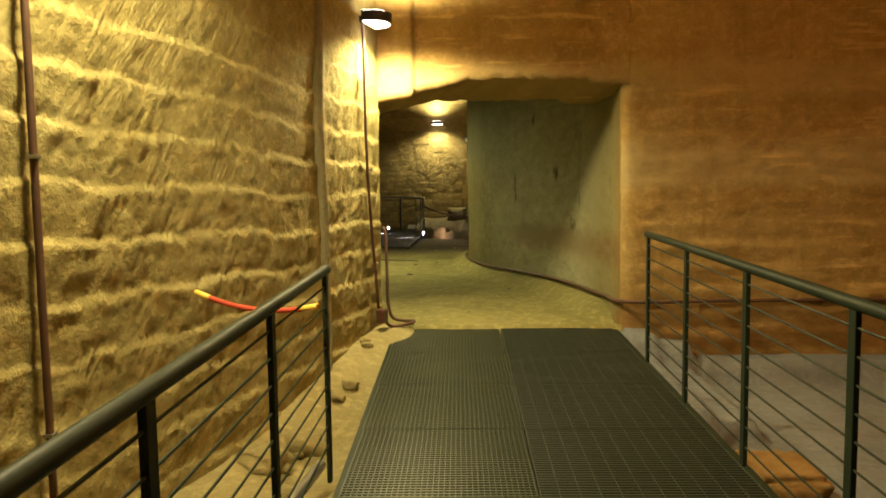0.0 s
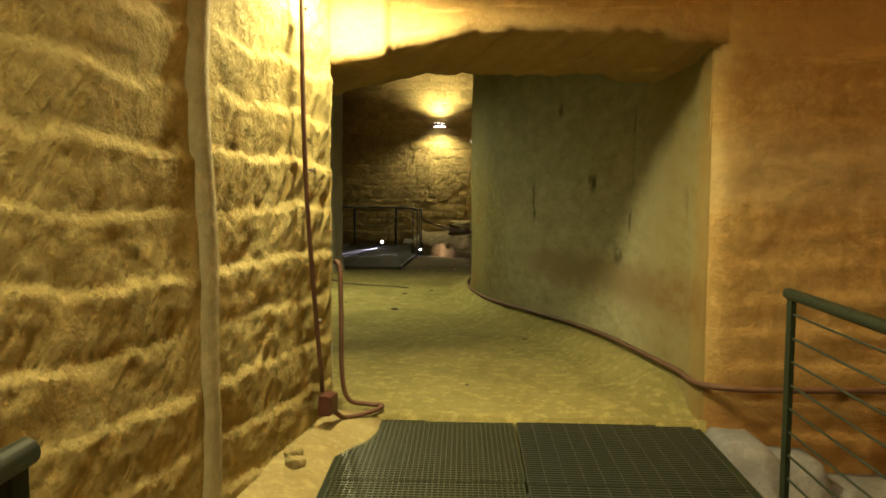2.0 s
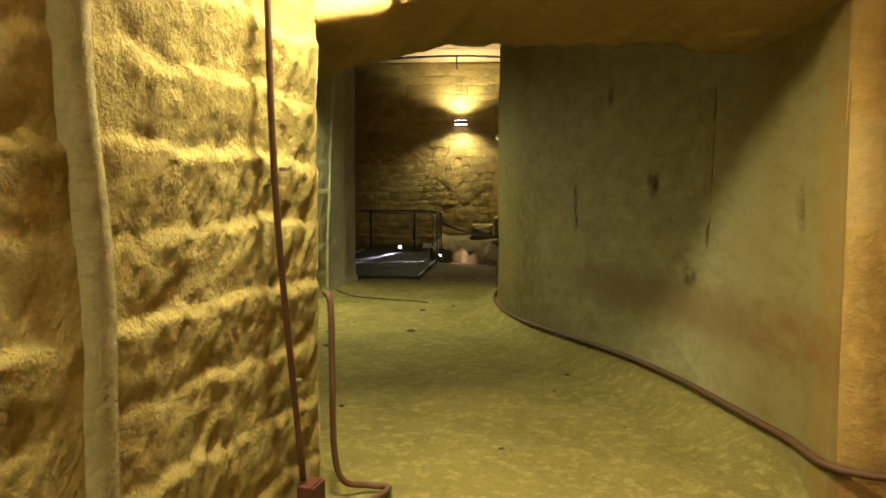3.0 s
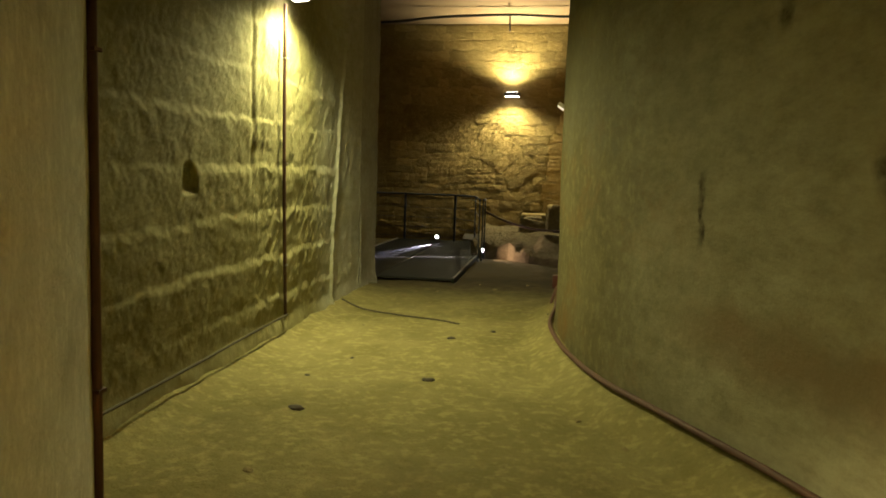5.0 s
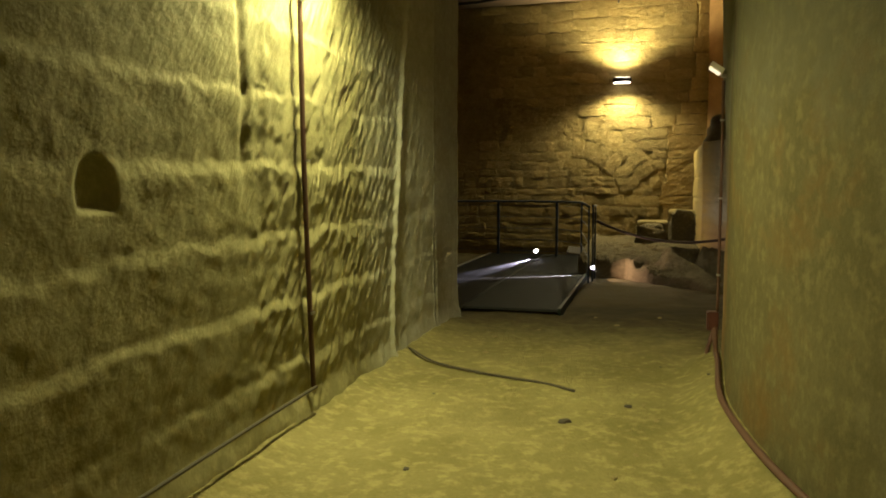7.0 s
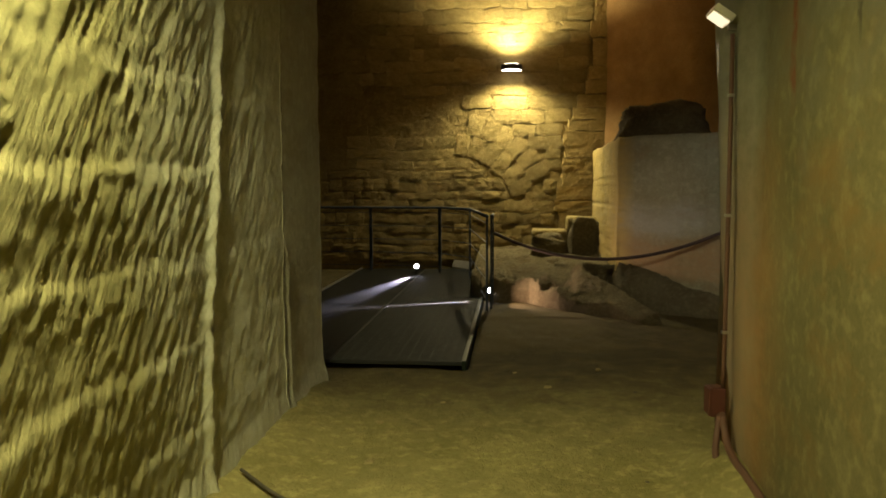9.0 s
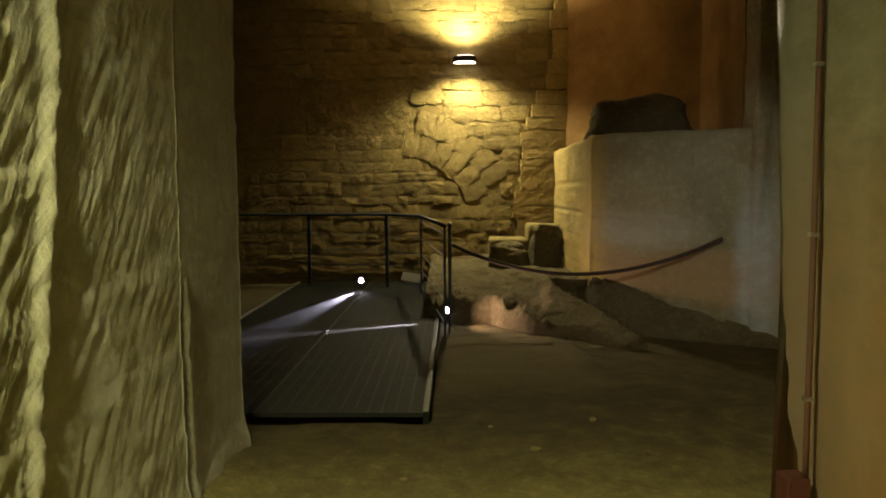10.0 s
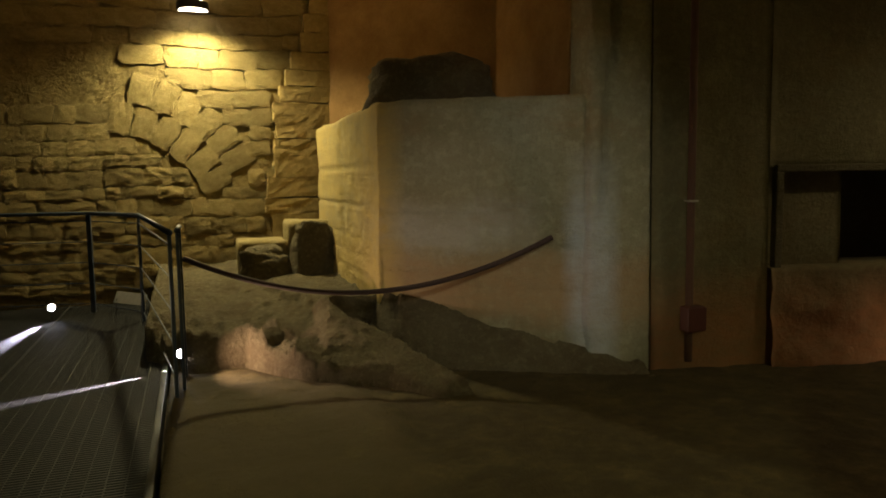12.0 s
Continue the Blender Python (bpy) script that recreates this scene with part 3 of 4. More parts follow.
def room_ground(X, Y):
    west = -0.36 + 0.33 * smooth(4.2, 7.3, Y) + 0.1 * smooth(0.55, 0.0, X + 2.33 - 0.215 * Y) + 0.07 * fbm(X * 1.6, Y * 1.6, 111, 4)
    west = west - 0.16 * np.exp(-((X + 0.95) / 0.28) ** 2 - ((Y - 4.75) / 0.4) ** 2)
    east = -0.48 + 0.22 * smooth(7.0, 7.08, Y + 0.05 * fbm(X * 3, Y * 3, 113, 3)) * smooth(1.62, 1.68, X) + 0.03 * fbm(X * 1.2, Y * 1.2, 112, 4)
    east = east + (0.16 * smooth(2.35, 2.28, X) * smooth(5.3, 5.36, Y) + 0.1 * smooth(2.0, 1.95, X) * smooth(3.9, 3.95, Y)) * smooth(1.62, 1.68, X)
    mid = smooth(-0.5, 0.3, X)
    return west * (1 - mid) + east * mid


ground("ground_sand", -3.5, 0.5, -4.4, 7.43, 0.05, room_ground, SAND)
ground("ground_limestone", 0.505, 5.2, -4.4, 7.43, 0.05, room_ground, PALESTONE)


def passage_floor(X, Y):
    z = 0.03 + 0.03 * fbm(X * 0.8, Y * 0.8, 121, 3) + 0.022 * fbm(X * 5, Y * 5, 122, 4) + 0.012 * fbm(X * 13, Y * 13, 126, 2)
    z = z + 0.07 * smooth(-2.2, -2.6, X + 0.25 * fbm(Y * 1.5, X * 0, 123, 3)) * smooth(17.2, 16.5, Y)
    z = z + 0.025 * smooth(1.0, 0.8, np.hypot((X + 0.7) / 0.8, (Y - 19.4) / 1.25) + 0.15 * fbm(X * 2, Y * 2, 124, 3))
    wall = np.interp(Y, [p[1] for p in RIGHT], [p[0] for p in RIGHT])
    z = z + 0.15 * smooth(0.4, 0.03, wall - X + 0.12 * fbm(Y * 2, X * 2, 125, 3)) * smooth(15.8, 15.2, Y) * smooth(7.5, 8.2, Y)
    pit = smooth(-1.44, -1.47, X) * smooth(17.48, 17.52, Y) * smooth(-3.86, -3.83, X)
    return z * (1 - pit) - 0.35 * pit


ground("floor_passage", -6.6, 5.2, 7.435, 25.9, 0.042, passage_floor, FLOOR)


# ---------------------------------------------------------------- rock at the foot of the far chamber
def rock_edge(X):
    return np.interp(X, [-1.7, -1.3, -0.83, -0.46, 0.12, 0.4, 0.55, 0.8, 1.2, 1.7, 2.2], [22.6, 22.0, 22.05, 21.4, 21.05, 20.66, 20.72, 21.1, 21.3, 20.95, 20.9])


def facets(X, Y, size, seed):
    """Broken rock: flat pieces with their own tilt, parted by jagged edges."""
    u, v = X / size + 0.9 * fbm(X * 2.2, Y * 2.2, seed, 3), Y / size * 0.7 + 0.9 * fbm(X * 2.2, Y * 2.2, seed + 1, 3)
    iu, iv = np.floor(u), np.floor(v)
    return hash2(iu, iv, seed) - 0.5 + (hash2(iu, iv, seed + 2) - 0.5) * (u - iu - 0.5) + (hash2(iu, iv, seed + 3) - 0.2) * (v - iv - 0.5)


def rock_height(X, Y):
    rag = 0.1 * fbm(X * 4, Y * 4, 131, 4)
    front = Y - rock_edge(np.minimum(X, 0.55)) + 0.4 * rag
    crest = 0.6 - (Y - 20.78) * 0.4545 - X + 1.3 * rag
    face = 0.12 + 0.207 * (X - 0.6) + 0.397 * (Y - 20.78)
    split = smooth(-0.05, -0.4, X + 0.4 * fbm(X * 1.5, Y * 1.5, 136, 3))
    broken = 0.27 + 0.1 * (Y - 21.8) + 0.09 * facets(X, Y, 0.26, 137) + 0.035 * facets(X, Y, 0.11, 142)
    wedge = np.minimum(face * (1 - split) + broken * split, 0.55)
    wedge = np.minimum(wedge + 0.025 * facets(X, Y, 0.45, 138), 2.4 * front)
    wedge = np.where((Y < 22.2) & (crest < 0.12), np.minimum(wedge, 0.4 * wedge + 5.0 * crest), wedge)
    out = (22.05 - 0.718 * (X - 0.32) - Y) / 1.23
    slab = np.interp(X, [0.2, 0.35, 1.75, 2.0], [0.2, 0.6, 0.2, 0.1]) - 1.15 * np.maximum(out, 0) - 1.2 * np.maximum(out - 0.2, 0) + 0.05 * facets(X, Y, 0.4, 139) + 0.7 * rag + 0.05 * fbm(X * 3, Y * 3, 143, 4)
    slab = np.where(X > 0.22, slab, -1)
    rise = 0.33 + 0.06 * (Y - 22.4) + 0.03 * X + 0.09 * facets(X, Y, 0.5, 140) + 0.12 * fbm(X * 2.0, Y * 2.0, 132, 4)
    h = np.maximum(np.where(front > 0, wedge, -1), slab)
    h = np.where((Y > 22.25) & (front > 0), np.maximum(h * 0.8, rise), h)
    h = h + 0.05 * fbm(X * 6, Y * 6, 133, 4) + 0.024 * fbm(X * 18, Y * 18, 134, 3)
    return np.where(h < 0.0, -0.12, h + 0.02)


far(tagged(ground("bedrock_ledge", -1.62, 2.1, 20.5, 25.7, 0.024, rock_height, ROCK, 0.1),
       "low uneven ledge of bare bedrock with a dark crevice", "rock", kind="structure"))


def solid(name, ring, z0, z1, material, relief=0.03, seed=5, step=0.07, label="", category="", grooves=()):
    """A block of rock on a plan ring, its sides and top roughened."""
    pts = []
    for (ax, ay), (bx, by) in zip(ring, ring[1:] + ring[:1]):
        k = max(1, int(math.hypot(bx - ax, by - ay) / step))
        pts += [(ax + (bx - ax) * i / k, ay + (by - ay) * i / k) for i in range(k)]
    cx, cy = sum(p[0] for p in pts) / len(pts), sum(p[1] for p in pts) / len(pts)
    rows = max(2, int((z1 - z0) / step))
    P = np.array(pts)
    run = np.arange(len(P)) * step
    verts, faces = [], []
    levels = list(np.linspace(z0, z1 - 0.03, rows)) + [z1]
    for i, z in enumerate(levels):
        groove = sum(math.exp(-((z - g) / 0.014) ** 2) for g in grooves)
        d = -0.04 * groove * smooth(-0.1, 0.15, fbm(run * 0.7, z + 0 * run, seed + 31, 2)) + relief * 2 * fbm(run * 1.1, z * 1.1 + 0 * run, seed, 4) + relief * 0.5 * fbm(run * 6, z * 6 + 0 * run, seed + 3, 2)
        inset = 0.03 if i == len(levels) - 1 else 0.0
        v = P - np.array([cx, cy])
        ln = np.linalg.norm(v, axis=1)
        Q = P + v / ln[:, None] * (d - inset)[:, None]
        zz = z + relief * fbm(Q[:, 0] * 2.5, Q[:, 1] * 2.5, seed + 7, 3) * (i == len(levels) - 1)
        verts += [(*q, float(h)) for q, h in zip(Q, zz)]
    n = len(P)
    for i in range(len(levels) - 1):
        for j in range(n):
            faces.append((i * n + j, i * n + (j + 1) % n, (i + 1) * n + (j + 1) % n, (i + 1) * n + j))
    verts.append((cx, cy, z1))
    last = (len(levels) - 1) * n
    for j in range(n):
        faces.append((last + j, last + (j + 1) % n, len(verts) - 1))
    ob = mesh_ob(name, verts, faces, material)
    return tagged(ob, label, category)


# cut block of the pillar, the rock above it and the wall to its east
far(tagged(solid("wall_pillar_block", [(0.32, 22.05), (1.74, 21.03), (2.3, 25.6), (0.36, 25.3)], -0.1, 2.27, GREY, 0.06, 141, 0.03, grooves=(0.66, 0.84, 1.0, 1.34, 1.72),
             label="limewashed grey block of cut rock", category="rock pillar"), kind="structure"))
far(sheet("wall_pillar_upper", [(3.0, 23.0), (1.75, 24.05), (0.5, 25.72)], 1.6, TOP, 0.1, lumpy, OCHRE, side=1, thick=0.3))


def strip_left(z):
    return float(np.interp(z, [0.3, 1.1, 1.7, 2.0, 2.65, 2.95, 3.4, 4.2, 5.6], [-0.3, -0.25, -0.22, -0.18, -0.13, 0.02, 0.28, 0.36, 0.4]))


def cut_rock_strip():
    """Sawn courses of bedrock between the rubble masonry and the pillar, stepping back as they rise."""
    ob = far(tagged(thing("wall_cut_rock", "", ""), kind="structure"))
    r = random.Random(44)
    z = 0.3
    while z < TOP - 0.1:
        h = min(r.uniform(0.2, 0.32), TOP - z)
        left = strip_left(z + h / 2) + r.uniform(-0.06, 0.06)
        bm = bmesh.new()
        bmesh.ops.create_grid(bm, x_segments=14, y_segments=5, size=0.5)
        out = bmesh.ops.extrude_face_region(bm, geom=bm.faces[:])
        bmesh.ops.translate(bm, verts=[g for g in out["geom"] if isinstance(g, bmesh.types.BMVert)], vec=(0, 0, 1))
        tilt = r.uniform(-0.02, 0.02)
        for v in bm.verts:
            x, up, out_ = v.co.x + 0.5, v.co.y + 0.5, v.co.z
            rough = noise.noise(Vector((x * 3, up * 3 + z * 9, out_ * 2)))
            px, pz = left + x * (0.62 - left), z + up * (h - 0.008) + tilt * x
            v.co = (px + 0.035 * rough * (x < 0.5), 25.74 - out_ * (0.13 + 0.006 * r.random() * (0 < x < 1)) - 0.008 * rough, pz + 0.01 * rough)
        part("stone_course", bm, CUT_ROCK, ob)
        z += h


cut_rock_strip()


def pilaster_face(S, Z, X, Y):
    crack = np.exp(-((X - 1.83 - 0.055 * (Z - 1.5) - 0.05 * fbm(Z * 3, Z * 0, 57, 3)) / 0.022) ** 2) * smooth(1.2, 1.5, Z) * (Y < 21.05)
    return plaster(S, Z, X, Y) + 0.03 * fbm(S * 6, Z * 6, 58, 4) - 0.07 * crack


far(sheet("wall_pilaster_side", [(1.9, 23.2), (1.705, 21.25)], 2.0, TOP, 0.06, lumpy, OCHRE, side=-1, thick=0.15))
far(sheet("wall_pilaster", [(1.7, 21.24), (1.74, 20.98), (2.2, 20.86)], -0.1, TOP, 0.025, pilaster_face, GREY, side=-1, thick=0.2))
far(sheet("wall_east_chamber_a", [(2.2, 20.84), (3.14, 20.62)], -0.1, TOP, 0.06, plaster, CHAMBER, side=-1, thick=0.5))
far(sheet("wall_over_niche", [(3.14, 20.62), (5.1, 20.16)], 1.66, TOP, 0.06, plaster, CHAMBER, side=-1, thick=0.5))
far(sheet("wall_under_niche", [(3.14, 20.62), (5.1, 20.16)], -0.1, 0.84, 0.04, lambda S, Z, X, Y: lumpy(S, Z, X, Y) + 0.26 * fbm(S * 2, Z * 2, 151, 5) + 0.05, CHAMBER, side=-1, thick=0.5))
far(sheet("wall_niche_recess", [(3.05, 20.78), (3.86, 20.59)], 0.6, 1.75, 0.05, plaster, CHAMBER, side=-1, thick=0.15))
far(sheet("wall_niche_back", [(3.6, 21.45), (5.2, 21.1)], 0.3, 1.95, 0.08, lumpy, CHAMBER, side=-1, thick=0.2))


def niche_frame():
    """Worn rectangular frame cut round the niche."""
    ob = thing("niche_frame", "worn rectangular frame cut round a dark wall niche", "niche frame", (3.52, 20.5, 1.15))
    far(ob)
    turn = pose(0, 0, 0, 0, 0, -13.2)
    for name, lo, hi in (("head", (-0.36, -0.015, 0.47), (1.5, 0.06, 0.53)), ("side_post", (-0.36, -0.015, -0.32), (-0.3, 0.06, 0.47))):
        bm = bmesh.new()
        box(bm, lo, hi, 0.012, turn)
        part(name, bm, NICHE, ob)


niche_frame()


def boulder(name, size, at, seed, material, label, category="boulder", turn=0, squash=0.0):
    bm = bmesh.new()
    bmesh.ops.create_icosphere(bm, subdivisions=4 if max(size) > 0.25 else 3, radius=1)
    for v in bm.verts:
        p = v.co.normalized()
        k = 1 + 0.35 * noise.noise(p * 1.3 + Vector((seed, 0, 0))) + 0.12 * noise.noise(p * 4 + Vector((0, seed, 0)))
        c = [math.copysign(abs(a) ** (0.75 - squash), a) for a in p]
        v.co = Vector((c[0] * size[0], c[1] * size[1], c[2] * size[2])) * k
    low = min(v.co.z for v in bm.verts)
    for v in bm.verts:
        v.co.z = max(v.co.z, low * 0.55)
    bmesh.ops.translate(bm, verts=bm.verts, vec=(0, 0, -low * 0.55))
    ob = part(name, bm, material, smooth_shade=True)
    ob.matrix_world = pose(*at, 0, 0, turn)
    return tagged(ob, label, category)


far(boulder("boulder", (0.64, 0.36, 0.36), (0.98, 22.55, 2.2), 3, ROCK, "long grey boulder lying on the pillar ledge", turn=-38))
far(solid("cut_stone_block", [(-0.1, 24.72), (0.44, 24.7), (0.5, 25.35), (-0.1, 25.35)], 0.15, 1.09, SAND, 0.05, 161, 0.05, "yellowish stone step against the pillar foot", "stone block"))
far(solid("cut_stone_block", [(-0.7, 24.72), (-0.12, 24.72), (-0.12, 25.35), (-0.68, 25.35)], 0.15, 0.87, SAND, 0.05, 167, 0.05, "low yellowish stone step beside the pillar", "stone block"))
far(boulder("rounded_stone", (0.27, 0.17, 0.47), (0.16, 24.55, 0.35), 41, ROCK, "dark rounded stone leaning against the stone step", "boulder", squash=0.25))
far(boulder("rounded_stone", (0.29, 0.15, 0.28), (-0.43, 24.57, 0.33), 47, ROCK, "low dark rounded stone before the stone step", "boulder", squash=0.25))
boulder("boulder", (0.15, 0.12, 0.1), (-1.02, 4.95, -0.42), 21, SAND, "loose tuff boulder in the sand below the walkway", turn=20)
boulder("boulder", (0.17, 0.13, 0.1), (-1.2, 4.55, -0.4), 25, SAND, "loose tuff boulder in the sand below the walkway", turn=60)
boulder("stone_block", (0.22, 0.3, 0.13), (2.05, 4.5, -0.5), 29, TUFF_ORANGE, "ochre stone block on the pale limestone floor", "stone block", squash=0.4)
rng = random.Random(5)
for k in range(34):
    y = rng.uniform(8.2, 17.5)
    x = rng.uniform(-2.2, min(1.2, 0.0 + max(0, (12.5 - y)) * 0.35))
    r = rng.uniform(0.009, 0.022)
    z = float(passage_floor(np.array(x), np.array(y)))
    boulder("floor_pebble", (r * 1.4, r, r * 0.6), (x, y, z - 0.004), k, DARK_STAIN if k % 3 == 0 else SAND, "small stone lying on the trodden floor", "pebble", rng.uniform(0, 180))["group"] = "pebbles on the floor"
for (x, y, r) in ((-0.94, 13.56, 0.03), (-0.92, 12.08, 0.034), (-1.66, 11.2, 0.036)):
    z = float(passage_floor(np.array(x), np.array(y)))
    boulder("dark_stone", (r * 1.5, r, r * 0.5), (x, y, z - 0.006), int(y), DARK_STAIN, "dark flat stone lying on the trodden floor", "pebble", 30 * y)
for k in range(26):
    y = rng.uniform(1.0, 6.8)
    x = -0.75 - rng.random() * max(0.1, (0.215 * (7.35 - y) - 0.15))
    r = rng.uniform(0.02, 0.07)
    z = float(room_ground(np.array(x), np.array(y)))
    boulder("tuff_fragment", (r * 1.3, r, r * 0.8), (x, y, z - 0.01), k + 70, SAND, "broken tuff fragment in the sand", "stone", rng.uniform(0, 180))["group"] = "fragments in the sand"


# ---------------------------------------------------------------- walkways
SLOPE = 1.03


def grating_panel(wide, deep, bars, cross, material, name="grating_panel"):
    """A steel grating panel: frame bars, bearing bars across and thin rods along."""
    ob = thing(name, "dark galvanised steel grating panel of the walkway", "grating", group="walkway panels")
    for lo, hi in (((0, 0), (wide, 0.006)), ((0, deep - 0.006), (wide, deep)), ((0, 0.006), (0.006, deep - 0.006)), ((wide - 0.006, 0.006), (wide, deep - 0.006))):
        bm = bmesh.new()
        box(bm, (*lo, -0.032), (*hi, 0.0))
        part("frame_bar", bm, material, ob)
    bm = bmesh.new()
    for i in range(1, bars):
        y = deep * i / bars
        box(bm, (0.006, y - 0.006, -0.03), (wide - 0.006, y + 0.006, -0.001))
    part("bar_grid", bm, material, ob)["kind"] = "stuff"
    bm = bmesh.new()
    for i in range(1, cross):
        x = wide * i / cross
        box(bm, (x - 0.003, 0.006, -0.012), (x + 0.003, deep - 0.006, -0.003))
    part("rod_grid", bm, material, ob)["kind"] = "stuff"
    return ob


def ramp_z(y):
    return 0.018 * (y - 7.44)


first = grating_panel(1.045, 0.99, 32, 34, GRATE)
second = grating_panel(1.145, 0.99, 32, 11, GRATE_DARK)
for row in range(11):
    y = 6.44 - row * 1.0
    back = 7.44 - (y + 0.5)
    edge, mid, outer = -0.61 + 0.034 * back, 0.45 + 0.016 * back, 1.60 + 0.008 * back
    for ob, x0, x1, wide, yaw, drop in ((first, edge, mid - 0.006, 1.045, 1.4, 0.003), (second, mid + 0.004, outer, 1.145, 0.7, 0.0)):
        m = pose(x0, y, ramp_z(y) - drop, SLOPE, 0, yaw) @ Matrix.Diagonal(((x1 - x0) / wide, 1, 1, 1))
        if row == 0:
            ob.matrix_basis = m
        else:
            copy_thing(ob, m)
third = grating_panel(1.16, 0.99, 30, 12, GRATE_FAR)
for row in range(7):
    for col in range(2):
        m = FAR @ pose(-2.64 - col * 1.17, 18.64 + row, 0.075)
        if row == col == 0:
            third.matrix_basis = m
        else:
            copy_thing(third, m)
for x, y0, y1, z, label in ((-0.26, -3.6, 7.4, -0.075, "dark steel edge beam along the walkway"), (1.70, -3.6, 7.4, -0.075, "dark steel edge beam along the walkway"),
                            (-1.46, 18.62, 25.6, 0.03, "steel edge angle along the second walkway"), (-3.84, 18.62, 25.6, 0.03, "pale steel edge angle along the second walkway")):
    bm = bmesh.new()
    box(bm, (-0.02, 0, -0.075), (0.02, y1 - y0, 0.06 if y0 > 0 else 0.07), 0.006)
    ob = part("walkway_beam", bm, STEEL if x < -3 else GREEN_PAINT)
    ob.matrix_world = pose(x, y0, z + (ramp_z(y0) if y0 < 0 else 0), SLOPE if y0 < 0 else 0, 0, 1.95 if -1 < x < 0 else 0.4 if x > 0 else 0)
    tagged(ob, label, "beam")
    if y0 > 0:
        far(ob)


def railing(label, stations, high, rods, material, post=(0.028, 0.012), low=-0.12, over=0.04, rod=0.0055, tube_r=0.027):
    """Posts at the stations (x, y, z of the deck), a round handrail over them and thin rods between."""
    x0, y0, z0 = stations[0]
    ob = thing("railing", label, "railing", (x0, y0, z0))
    rel = [Vector((x - x0, y - y0, z - z0)) for x, y, z in stations]
    for i, p in enumerate(rel):
        d = (rel[min(i + 1, len(rel) - 1)] - rel[max(i - 1, 0)])
        turn = math.degrees(math.atan2(d.y, d.x)) - 90
        bm = bmesh.new()
        box(bm, (-post[1], -post[0], low), (post[1], post[0], high - 0.02), 0.004, pose(*p, 0, 0, turn))
        part("post", bm, material, ob)
    up = Vector((0, 0, high))
    ends = [rel[0] + (rel[0] - rel[1]).normalized() * over, *rel[1:-1], rel[-1] + (rel[-1] - rel[-2]).normalized() * over]
    bm = bmesh.new()
    tube(bm, [p + up for p in ends], tube_r, 14)
    part("handrail", bm, material, ob, smooth_shade=True)
    for k in range(rods):
        h = 0.1 + (high - 0.19) * k / (rods - 1)
        bm = bmesh.new()
        tube(bm, [p + Vector((0, 0, h)) for p in rel], rod, 6)
        part("rod", bm, material, ob)
    return ob


railing("dark green steel railing with thin horizontal rods beside the walkway", [(1.64, 6.1 - 1.1 * k, ramp_z(6.1 - 1.1 * k)) for k in range(9)], 1.07, 9, GREEN_PAINT)
railing("dark green steel railing with thin horizontal rods beside the walkway", [(-0.625 + 0.02 * k, 3.92 - 1.12 * k, ramp_z(3.92 - 1.12 * k)) for k in range(7)], 1.07, 9, GREEN_PAINT)
far(railing("dark blue-grey steel railing on the far walkway", [(-1.36, 21.42, 0.08), (-1.74, 24.3, 0.08), (-2.32, 25.1, 0.08), (-3.6, 25.3, 0.08), (-4.9, 25.35, 0.08), (-6.2, 25.4, 0.08)], 1.17, 5, BLUE_PAINT, tube_r=0.022))
far(railing("short end section of blue-grey steel railing", [(-1.31, 21.6, 0.08), (-1.30, 21.95, 0.08)], 1.17, 5, BLUE_PAINT, tube_r=0.02))


# ---------------------------------------------------------------- lamps and cables
def half_disc(bm, r, z0, z1, depth=0.16, sides=20):
    """A half-round drum against a wall at y 0, bulging to -y."""
    ring = [(-r, 0.0)] + [(-r * math.cos(math.pi * k / sides), -depth * math.sin(math.pi * k / sides) - 0.02) for k in range(sides + 1)] + [(r, 0.0)]
    a, b = [bm.verts.new((x, y, z0)) for x, y in ring], [bm.verts.new((x, y, z1)) for x, y in ring]
    n = len(ring)
    for k in range(n):
        bm.faces.new((a[k], a[(k + 1) % n], b[(k + 1) % n], b[k]))
    bm.faces.new(a[::-1])
    bm.faces.new(b)


def wall_light(at, normal, reach):
    ob = thing("wall_light", "half-round dark wall light glowing above and below on the stone wall", "wall lamp", at, "wall lights")
    ob.matrix_basis = pose(*at, 0, 0, math.degrees(math.atan2(normal[1], normal[0])) + 90)
    off = 0.19 - reach
    bm = bmesh.new()
    half_disc(bm, 0.19, -0.045, 0.045, 0.2)
    bmesh.ops.translate(bm, verts=bm.verts, vec=(0, off, 0))
    housing = part("housing", bm, BLACK, ob)
    bm = bmesh.new()
    box(bm, (-0.05, off - 0.01, -0.03), (0.05, 0.06, 0.03), 0.005)
    part("bracket", bm, BLACK, ob)
    for name, z in (("lower_lens", -0.052), ("upper_lens", 0.046)):
        bm = bmesh.new()
        half_disc(bm, 0.17, z, z + 0.006, 0.18)
        bmesh.ops.translate(bm, verts=bm.verts, vec=(0, off, 0))
        part(name, bm, LENS_WARM, housing, "glowing white lens")
    return ob


for place, normal, reach, *_ in WALL_LIGHTS:
    wall_light(place, normal, reach)


